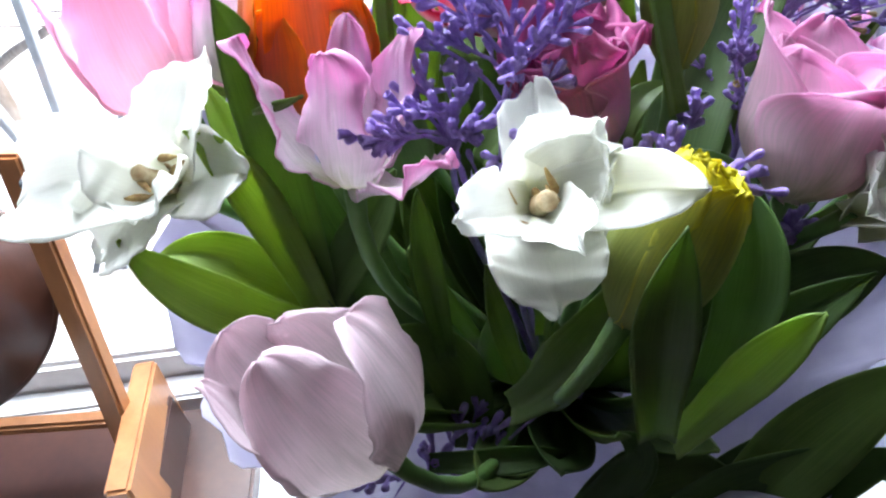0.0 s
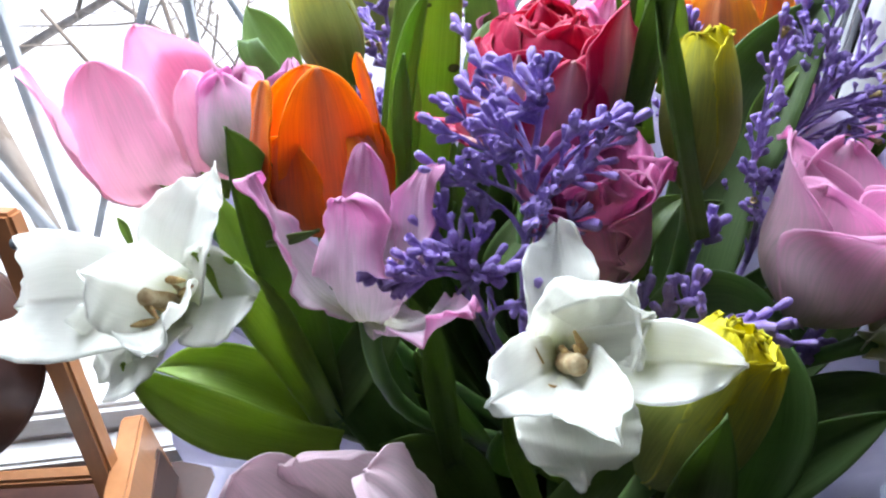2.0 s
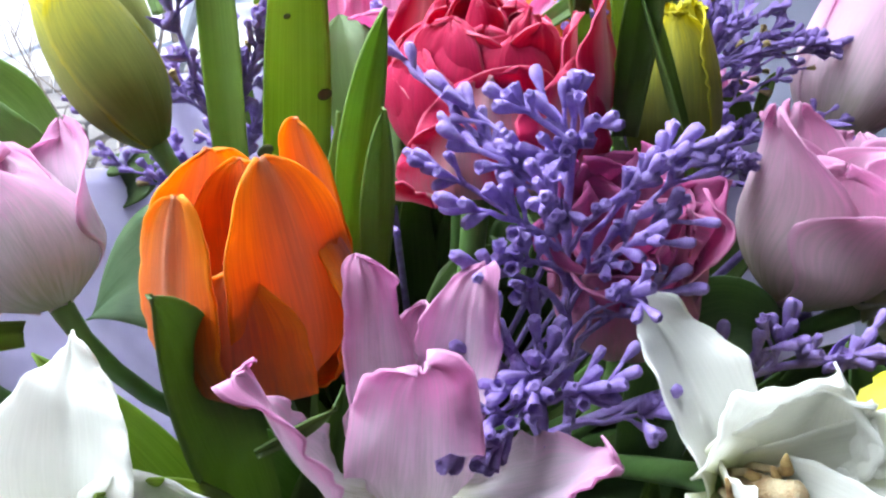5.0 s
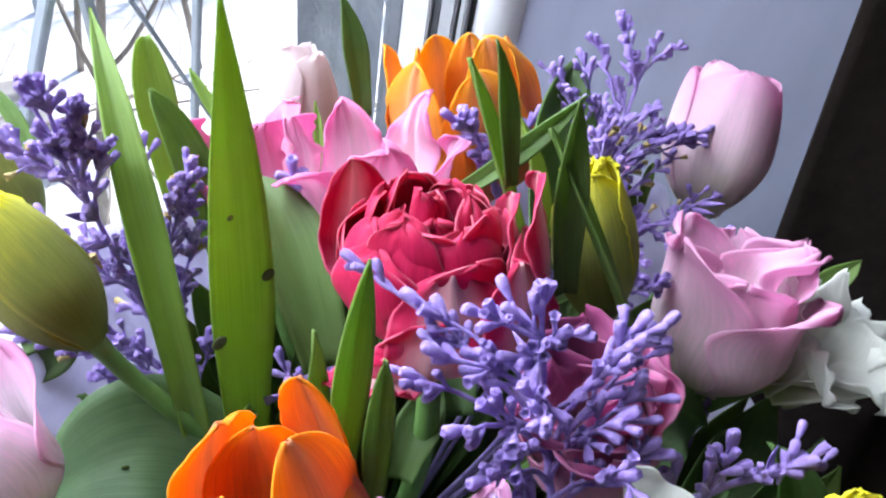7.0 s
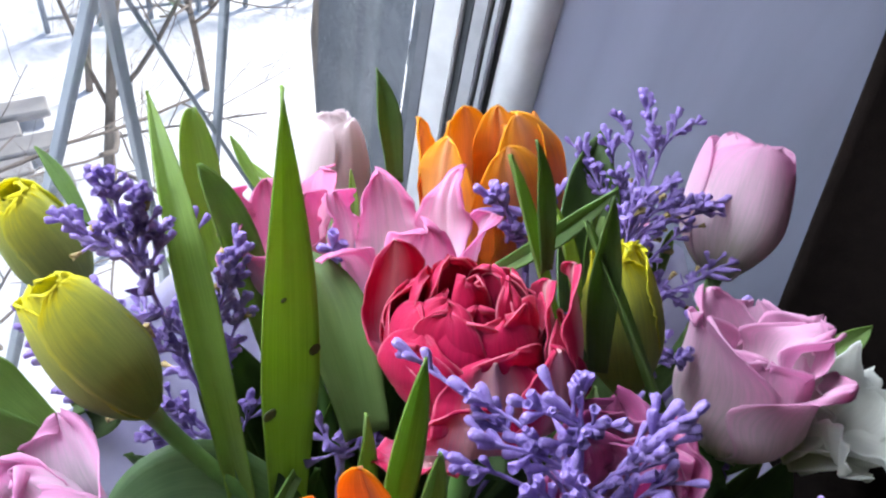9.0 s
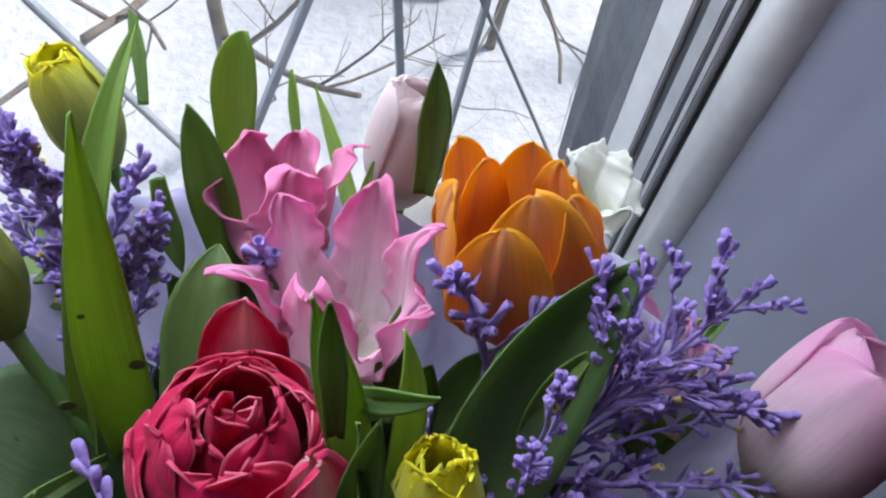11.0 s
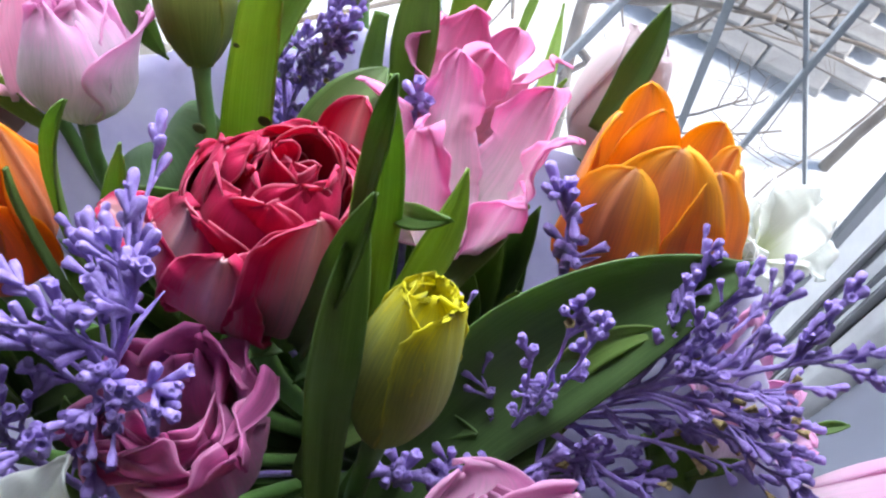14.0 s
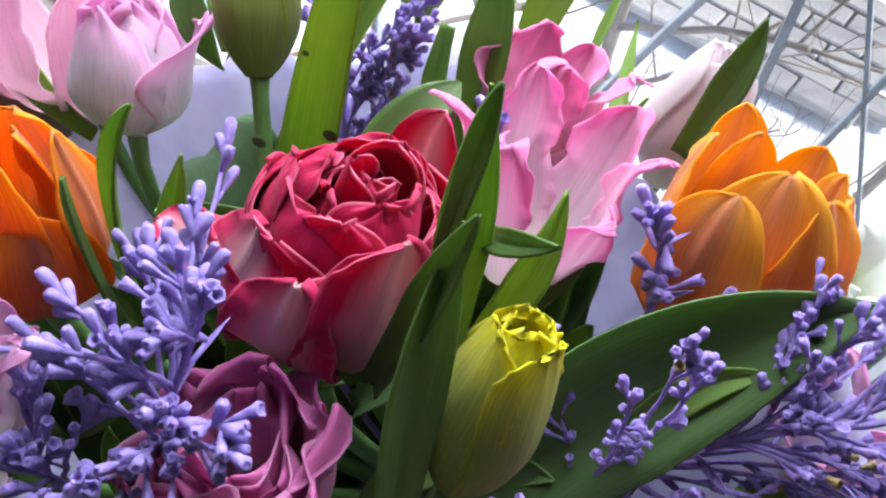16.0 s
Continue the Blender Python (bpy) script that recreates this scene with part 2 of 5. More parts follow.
def tube(bm, pts, radii, sides=8, cap=True):
    """Adds a tube along pts to bm."""
    rings, side = [], None
    for i, p in enumerate(pts):
        d = (pts[min(i + 1, len(pts) - 1)] - pts[max(i - 1, 0)]).normalized()
        side = (side - d * side.dot(d)).normalized() if side else d.orthogonal().normalized()
        up = d.cross(side)
        r = radii[i] if hasattr(radii, "__len__") else radii
        rings.append([bm.verts.new(p + side * math.cos(a) * r + up * math.sin(a) * r) for a in (2 * math.pi * k / sides for k in range(sides))])
    for a, b in zip(rings, rings[1:]):
        for k in range(sides):
            bm.faces.new((a[k], a[(k + 1) % sides], b[(k + 1) % sides], b[k]))
    if cap:
        bm.faces.new(rings[0][::-1])
        bm.faces.new(rings[-1])


def bezier(a, b, c, d, n):
    out = []
    for i in range(n + 1):
        t = i / n
        s = 1 - t
        out.append(a * s**3 + b * 3 * s * s * t + c * 3 * s * t * t + d * t**3)
    return out


def box(name, size, m, material, parent=None, bevel=0.002, label=""):
    bm = bmesh.new()
    bmesh.ops.create_cube(bm, size=1)
    bmesh.ops.scale(bm, vec=size, verts=bm.verts)
    if bevel:
        bmesh.ops.bevel(bm, geom=bm.edges[:], offset=bevel, segments=2, affect="EDGES")
    bm.transform(m)
    return part(name, bm, material, parent, label, smooth=False)


TIE = Vector((0.0, -0.01, 0.03))


def holder(name, label, category, group=""):
    ob = new(name)
    ob.empty_display_size = 0.01
    return tagged(ob, label, category, group)


def frame_of(base, apex, spin=0.0):
    """The pose of a flower whose axis runs from base to apex, and its length."""
    base, apex = Vector(base), Vector(apex)
    axis = apex - base
    q = axis.to_track_quat("Z", "Y").to_matrix().to_4x4()
    return Matrix.Translation(base) @ q @ Matrix.Rotation(radians(spin), 4, "Z"), axis.length


def petal(rng, phi, length, width, radius, belly=0.45, mouth=0.75, flare=0.0, tip=0.5, wave=0.0, freq=3.0, curl=0.0, cup=1.0, crease=0.0006, fringe=0.0, start=0.004, slope=1.8, nu=20, nv=14):
    """One petal round the z axis. belly: where it is farthest from the axis; mouth: radius at its tip over the greatest; flare bends the tip outward;
    tip: 0 pointed, 1 round; wave ruffles its edge; fringe draws the edge out into teeth."""
    ph, ph2 = rng.uniform(0, 6.28), rng.uniform(0, 6.28)
    skew = rng.uniform(-0.08, 0.08)
    turn = Matrix.Rotation(phi, 3, "Z")
    p_end, q_end = 1.7 + 0.9 * tip, 1.25 + 0.75 * tip

    def place(u, v):
        if u < belly:
            r = start + (radius - start) * math.sin(u / belly * math.pi / 2) ** 0.75
        else:
            k = (u - belly) / (1 - belly)
            r = radius * (1 + (mouth - 1) * k**slope)
        z = length * (1 - (1 - u) ** 1.12)
        k = max(0.0, (u - 0.45) / 0.55)
        r += flare * length * k * k
        z -= abs(flare) * length * 0.35 * k**3
        if u < 0.5:
            hw = 0.30 + 0.70 * math.sin(math.pi * u)
        else:
            hw = max(0.0, 1 - ((u - 0.5) / 0.5) ** p_end) ** (1 / q_end)
        hw = width * max(0.05, hw)
        s = v * hw
        bend = max(r, radius * 0.42) / cup
        x = r - bend * (1 - math.cos(s / bend))
        y = bend * math.sin(s / bend) + skew * length * u * u * 0.4
        e = abs(v) ** 2.2
        w = wave * length * e * (0.15 + 0.85 * u)
        x += w * math.sin(freq * 6.28 * u + ph + (2.0 if v > 0 else 0.0)) + 0.010 * length * math.sin(4 * u + 3 * v + ph2) * u
        y += 0.5 * w * math.cos(freq * 5.1 * u + ph2) * (1 if v > 0 else -1)
        z += 0.7 * wave * length * math.sin(9 * v + ph2) * max(0, (u - 0.7) / 0.3) ** 2
        x -= crease * math.exp(-((v / 0.12) ** 2)) * (1 - u * 0.5)
        if curl:
            k = max(0.0, (u - 0.70) / 0.30)
            x += curl * length * k * k
            z -= abs(curl) * length * 0.5 * k * k * k
        if fringe and ((abs(v) > 0.97 and u > 0.55) or u > 0.97):
            x += fringe * rng.uniform(-0.9, 0.9)
            y += fringe * rng.uniform(0.0, 1.3) * (1 if v > 0 else -1)
            z += fringe * rng.uniform(-0.2, 1.5)
        return turn @ Vector((x, y, z))

    return grid_sheet(nu, nv, place, 0.0005)


def stem_for(flower, base, apex, r=0.0032, drop=0.08, via=None):
    base, apex = Vector(base), Vector(apex)
    d = (apex - base).normalized()
    bm = bmesh.new()
    pts = bezier(base + d * 0.002, base - d * drop, TIE + (base - TIE) * 0.25 + Vector((0, 0, 0.03)), TIE + Vector((base.x, base.y, 0)) * 0.12, 14)
    if via:
        via = Vector(via)
        pts = bezier(base + d * 0.002, base - d * 0.02, via + (base - via) * 0.5, via, 7) + bezier(via, via - (base - via) * 0.4, TIE + Vector((0, 0, 0.1)), TIE, 8)[1:]
    tube(bm, pts, [r * 1.25] + [r] * (len(pts) - 1), 10)
    part("stem", bm, STEM, flower)


def add_petals(flower, m, rng, material, specs, base=None):
    for sp in specs:
        bm = petal(rng, **sp)
        bm.transform(m)
        part("petal", bm, material, flower)


def cup_tulip(base, apex, width, material, label, seed, spin=0, mouth=0.62, inner_mouth=0.5, tip=0.75, wave=0.012, fringe=0.0, belly=0.42, open_petal=0.0, group="cup tulips", via=None):
    """A closed tulip: three outer petals over three inner ones."""
    rng = random.Random(seed)
    flower = holder("tulip", label, "tulip", group)
    m, length = frame_of(base, apex, spin)
    specs = []
    for k in range(3):
        specs.append(dict(phi=2.0944 * k + rng.uniform(-0.1, 0.1), length=length * rng.uniform(0.95, 1.02), width=width * 0.62, radius=width * 0.5, belly=belly, mouth=mouth + (open_petal if k == 0 else 0), tip=tip, wave=wave, freq=1.4, fringe=fringe * 0.55, nu=34, nv=26))
        specs.append(dict(phi=2.0944 * k + 1.047 + rng.uniform(-0.1, 0.1), length=length * rng.uniform(0.97, 1.04), width=width * 0.55, radius=width * 0.43, belly=belly, mouth=inner_mouth, tip=tip, wave=wave, freq=1.4, fringe=fringe, nu=30, nv=22))
    add_petals(flower, m, rng, material, specs)
    stem_for(flower, base, apex, via=via)
    return flower


def lily_tulip(base, apex, petals, material, label, seed, group="wavy tulips", ruffle=1.0, point=0.45, stem=0.0032):
    """A wavy tulip. petals: for each its tip point, width, belly (how far it swells from the axis) and how far the tip rolls back."""
    rng = random.Random(seed)
    flower = holder("tulip", label, "tulip", group)
    b0, a0 = Vector(base), Vector(apex)
    axis = (a0 - b0).normalized()
    for tip_at, width, belly, roll in petals:
        tip_at = Vector(tip_at)
        out = tip_at - b0
        h = out.dot(axis)
        perp = out - axis * h
        perp = perp.normalized() if perp.length > 0.002 else axis.orthogonal().normalized()
        ctl = bezier(b0, b0 + perp * belly * 1.35 + axis * h * 0.05, b0 + perp * belly * 1.05 + (tip_at - b0 - perp * belly) * 0.62, tip_at, 28)
        side = perp.cross(axis).normalized()
        ph, ph2 = rng.uniform(0, 6.28), rng.uniform(0, 6.28)
        f1, f2 = rng.uniform(1.1, 1.9), rng.uniform(2.6, 4.2)
        span = out.length

        def place(u, v, ctl=ctl, side=side, width=width, perp=perp, ph=ph, ph2=ph2, f1=f1, f2=f2, span=span, roll=roll, belly=belly):
            x = u * 28
            i = min(27, int(x))
            p = ctl[i].lerp(ctl[i + 1], x - i)
            t = (ctl[i + 1] - ctl[i]).normalized()
            up = side.cross(t).normalized()
            if up.dot(perp) > 0:
                up = -up
            if u < 0.45:
                hw = 0.26 + 0.74 * math.sin(math.pi * u / 0.9)
            else:
                k = (u - 0.45) / 0.55
                hw = max(0.0, 1 - k ** (3.6 - 1.6 * point)) ** point * (1 - 0.14 * ruffle * math.sin(math.pi * k))
            hw = width * 0.5 * max(0.06, hw)
            e = abs(v) ** 2.2
            bend = max(0.011, belly * 1.15) * (1 + 1.6 * u * u)
            turned = min(1.35, hw * abs(v) / bend)
            lifted = bend * (1 - math.cos(turned))
            across = bend * math.sin(turned) * (1 if v > 0 else -1)
            lifted += ruffle * width * (0.06 + 0.10 * u) * e * math.sin(6.28 * f1 * u + ph + (1.9 if v > 0 else 0))
            lifted += ruffle * width * 0.06 * e * math.sin(6.28 * f2 * u + ph2 + 2 * v) + ruffle * width * 0.024 * e * e * (math.sin(6.28 * 2.3 * f2 * u + ph) + 0.4 * math.sin(6.28 * 4.1 * f2 * u + ph2))
            lifted += ruffle * width * 0.03 * math.sin(11 * v + ph2) * max(0.0, (u - 0.6) / 0.4) ** 2
            lifted -= 0.0009 * math.exp(-((v / 0.12) ** 2))
            k = max(0.0, (u - 0.78) / 0.22)
            back = roll * span * k * k
            return p + side * across * (1 - 0.18 * e * k) + up * (lifted - back) - t * abs(roll) * span * 0.55 * k**3

        part("petal", grid_sheet(60, 30, place, 0.0006), material, flower)
    stem_for(flower, base, apex, stem)
    return flower


def ruffled_tulip(base, apex, width, material, label, seed, spin=0, mouth=0.9, flare=0.1, tip=0.6, wave=0.06, freq=2.4, belly=0.45, heart=0):
    """A tulip cup whose petals flare and ruffle along the rim, no two alike."""
    rng = random.Random(seed)
    flower = holder("tulip", label, "tulip", "wavy tulips")
    m, length = frame_of(base, apex, spin)
    specs = []
    for k in range(6):
        inner = k % 2
        specs.append(dict(phi=1.0472 * k + rng.uniform(-0.15, 0.15), length=length * rng.uniform(0.90, 1.10), width=width * rng.uniform(0.50, 0.62), radius=width * (0.42 if inner else 0.50), belly=belly, mouth=mouth * rng.uniform(0.85, 1.12), flare=flare * rng.uniform(0.3, 1.7), tip=tip * rng.uniform(0.6, 1.4),
                          wave=wave * rng.uniform(0.7, 1.3), freq=freq * rng.uniform(0.8, 1.25), curl=rng.uniform(-0.05, 0.10), fringe=0.0004, crease=0.0012, nu=40, nv=32))
    for k in range(heart):
        specs.append(dict(phi=6.2832 * k / heart + rng.uniform(-0.4, 0.4), length=length * rng.uniform(0.85, 1.05), width=width * rng.uniform(0.42, 0.55), radius=width * rng.uniform(0.16, 0.30), belly=0.6, mouth=rng.uniform(0.9, 1.5), flare=flare * rng.uniform(-0.4, 1.0), tip=0.9,
                          wave=wave * rng.uniform(1.1, 1.7), freq=freq * rng.uniform(1.0, 1.5), curl=rng.uniform(-0.02, 0.14), crease=0.0012, cup=rng.uniform(0.5, 0.9), nu=44, nv=34))
    add_petals(flower, m, rng, material, specs)
    stem_for(flower, base, apex)
    return flower


def peony_tulip(base, apex, outer, width, label, seed):
    """A very full double tulip: striped outer petals, given as for lily_tulip, round many ruffled inner ones."""
    flower = lily_tulip(base, apex, outer, RED_STRIPED, label, seed, "", 0.45, 0.60, 0.0042)
    flower.name = "peony_tulip"
    rng = random.Random(seed + 1)
    m, length = frame_of(base, apex)
    width *= 1.06
    inner = []
    for ring, (n, rad, high) in enumerate(((8, 0.45, 0.92), (8, 0.38, 1.06), (7, 0.30, 1.16), (6, 0.21, 1.18), (4, 0.12, 1.14), (3, 0.05, 1.06))):
        for k in range(n):
            inner.append(dict(phi=6.283 * k / n + ring * 0.55 + rng.uniform(-0.3, 0.3), length=length * high * rng.uniform(0.88, 1.10), width=width * rng.uniform(0.24, 0.36) * (1 - 0.09 * ring), radius=width * rad * rng.uniform(0.82, 1.1), belly=0.62, mouth=rng.uniform(0.70, 1.06), tip=rng.uniform(0.55, 1.0), wave=rng.uniform(0.025, 0.055), fringe=0.0,
                              freq=rng.uniform(1.1, 2.2), curl=rng.uniform(-0.11, 0.03), nu=28, nv=24, crease=0.0008, cup=rng.uniform(1.0, 1.7)))
    add_petals(flower, m, rng, RED, inner)
    return flower


def open_tulip(base, apex, petals, material, label, seed, stamens=True, group="open white tulips"):
    """A wide open tulip. petals: for each its tip point, width and how far it sags."""
    rng = random.Random(seed)
    flower = holder("open_tulip", label, "tulip", group)
    b0, a0 = Vector(base), Vector(apex)
    axis = (a0 - b0).normalized()
    for tip_at, width, sag in petals:
        tip_at = Vector(tip_at)
        out = tip_at - b0
        span = out.length
        side = out.cross(axis).normalized()
        lift = axis * span * sag
        ctl = bezier(b0, b0 + out * 0.25 + lift * 0.9 + axis * span * 0.12, b0 + out * 0.72 + lift, tip_at, 28)
        ph, ph2 = rng.uniform(0, 6.28), rng.uniform(0, 6.28)
        f1, f2 = rng.uniform(1.2, 2.2), rng.uniform(2.4, 4.0)

        def place(u, v, ctl=ctl, side=side, width=width, ph=ph, ph2=ph2, f1=f1, f2=f2, span=span):
            x = u * 28
            i = min(27, int(x))
            p = ctl[i].lerp(ctl[i + 1], x - i)
            t = (ctl[i + 1] - ctl[i]).normalized()
            up = side.cross(t).normalized()
            if up.dot(axis) < 0:
                up = -up
            hw = width * 0.5 * max(0.12, math.sin(math.pi * min(0.98, 0.12 + 0.8 * u)) ** 0.55) * (1 - max(0, (u - 0.5) / 0.5) ** 2.9 * 0.90) * 1.04
            e = abs(v) ** 2
            lifted = 0.42 * hw * e + width * 0.05 * e * abs(v) * math.sin(6.28 * 2.2 * f2 * u + ph2 + 4 * v) * u + width * 0.11 * e * math.sin(6.28 * f1 * u + ph + (1.7 if v > 0 else 0)) * (0.3 + u)
            lifted += width * 0.03 * math.sin(6.28 * f2 * u + ph2 + v * 2) * u - 0.0012 * math.exp(-((v / 0.14) ** 2))
            return p + side * v * hw * (1 - 0.1 * e * math.sin(6 * u + ph)) + up * lifted

        bm = grid_sheet(40, 22, place, 0.0006)
        part("petal", bm, material, flower)
    if stamens:
        e1 = axis.orthogonal().normalized()
        e2 = axis.cross(e1)
        bm = bmesh.new()
        lean = e1 * rng.uniform(-0.004, 0.004) + e2 * rng.uniform(-0.004, 0.004)
        tube(bm, [b0 + axis * 0.001, b0 + axis * 0.008 + lean * 0.4, b0 + axis * 0.015 + lean, b0 + axis * 0.0175 + lean * 1.3, b0 + axis * 0.019 + lean * 1.4], [0.0028, 0.0033, 0.0026, 0.0031, 0.0018], 11)
        part("pistil", bm, PISTIL, flower)
        for k in range(6):
            a = 1.047 * k + rng.uniform(-0.5, 0.5)
            d = e1 * math.cos(a) + e2 * math.sin(a)
            q0 = b0 + d * 0.003 + axis * 0.002
            q1 = b0 + d * rng.uniform(0.004, 0.008) + axis * rng.uniform(0.009, 0.014) + lean * 0.5
            bend = (d * rng.uniform(-1.0, 0.3) + axis * rng.uniform(0.1, 1.0) + d.cross(axis) * rng.uniform(-1, 1)).normalized()
            ln = rng.uniform(0.007, 0.011)
            wob = d.cross(axis) * rng.uniform(-0.002, 0.002)
            bm = bmesh.new()
            tube(bm, [q0, q0.lerp(q1, 0.5) + wob, q1], [0.0010, 0.0009, 0.0007], 6)
            st = part("filament", bm, PISTIL, flower)
            bm = bmesh.new()
            tube(bm, [q1, q1 + bend * ln * 0.3, q1 + bend * ln * 0.6 + wob, q1 + bend * ln + wob * 2], [0.0010, rng.uniform(0.0009, 0.0015), rng.uniform(0.0007, 0.0014), 0.0004], 8)
            part("anther", bm, ANTHER, st, "dry brown anther")
    stem_for(flower, base, apex)
    return flower


LEAF_WORDS = {"green": "mid green smooth tulip leaf with fine parallel veins", "backlit": "bright green tulip leaf with its backlight put into the colour", "dark": "dark green tulip leaf with a folded blade, shade put into its colour", "broad": "broad blue-green tulip leaf curling over"}
leaf_count = [0]


def tulip_leaf(base, mid, tip_at, width, facing, twist, kind):
    """A long leaf along base, mid and tip, facing the given way, gutter-shaped, with its sheath reaching down into the bunch."""
    leaf_count[0] += 1
    rng = random.Random(leaf_count[0])
    b0, m0, t0 = Vector(base), Vector(mid), Vector(tip_at)
    ctrl = m0 * 2 - (b0 + t0) * 0.5
    facing = Vector(facing)
    fold = rng.uniform(0.25, 0.55)
    ph, sway = rng.uniform(0, 6.28), rng.uniform(0.02, 0.06)

    def place(u, v):
        s = 1 - u
        p = b0 * s * s + ctrl * 2 * s * u + t0 * u * u
        t = ((ctrl - b0) * s + (t0 - ctrl) * u).normalized()
        side = t.cross(facing).normalized()
        side = Matrix.Rotation(radians(twist + 18 * (u - 0.5)), 3, t) @ side
        up = side.cross(t).normalized()
        hw = width * 0.5 * min(1.0, (0.62 + 0.8 * u)) * max(0.02, 1 - max(0.0, (u - 0.42) / 0.58) ** 2.1)
        e = v * v
        return p + side * v * hw * (1 - 0.12 * fold * e) + up * (fold * hw * e + sway * width * math.sin(7 * u + ph + 1.5 * v) * abs(v) - 0.0007 * math.exp(-((v / 0.10) ** 2)))

    bm = grid_sheet(24, 10, place, 0.0007)
    return tagged(part("tulip_leaf", bm, LEAF[kind]), LEAF_WORDS[kind], "leaf", "tulip leaves")


def bud_mesh(seed, material, slim=1.0):
    """A waxed tubular bud: ribbed, widening from its stalk; even seeds closed with a dimple, odd ones open with a crinkled rim."""
    rng = random.Random(seed)
    bm = bmesh.new()
    if seed % 2:
        prof = ((0.0, 0.0007), (0.0020, 0.0010), (0.0042, 0.0014), (0.0060, 0.0017), (0.0074, 0.0020), (0.0079, 0.0019), (0.0072, 0.0012), (0.0052, 0.0006))
    else:
        prof = ((0.0, 0.0007), (0.0018, 0.0010), (0.0038, 0.0014), (0.0056, 0.0017), (0.0072, 0.00165), (0.0081, 0.0013), (0.0085, 0.0008), (0.0078, 0.0004))
    rings = []
    lean = rng.uniform(-0.0005, 0.0005)
    for i, (z, r) in enumerate(prof):
        ring = []
        for k in range(10):
            a = 6.283 * k / 10
            rr = r * slim * (1 + (0.11 if k % 2 else -0.11) * (1.0 if 2 <= i <= 5 else 0.4)) * rng.uniform(0.92, 1.08)
            jag = rng.uniform(-0.0007, 0.0006) if seed % 2 and i in (4, 5) else 0.0
            ring.append(bm.verts.new((rr * math.cos(a) + lean * (z / 0.0075) ** 2, rr * math.sin(a), z + jag)))
        rings.append(ring)
    for a, b in zip(rings, rings[1:]):
        for k in range(10):
            bm.faces.new((a[k], a[(k + 1) % 10], b[(k + 1) % 10], b[k])).smooth = True
    bm.faces.new(rings[0][::-1])
    bm.faces.new(rings[-1])
    me = bpy.data.meshes.new("bud")
    bm.to_mesh(me)
    bm.free()
    me.materials.append(material)
    return me


BUDS = [bud_mesh(k, WAX) for k in (0, 1, 2, 4, 6, 8, 10, 3)]
SLIM_BUDS = [bud_mesh(k, WAX, 1.0) for k in (20, 22, 24, 26, 28, 21, 23, 30)]
DRY_FLORETS = [bud_mesh(41 + 2 * k, DRY, 0.9) for k in range(2)]
sprig_count = [0]


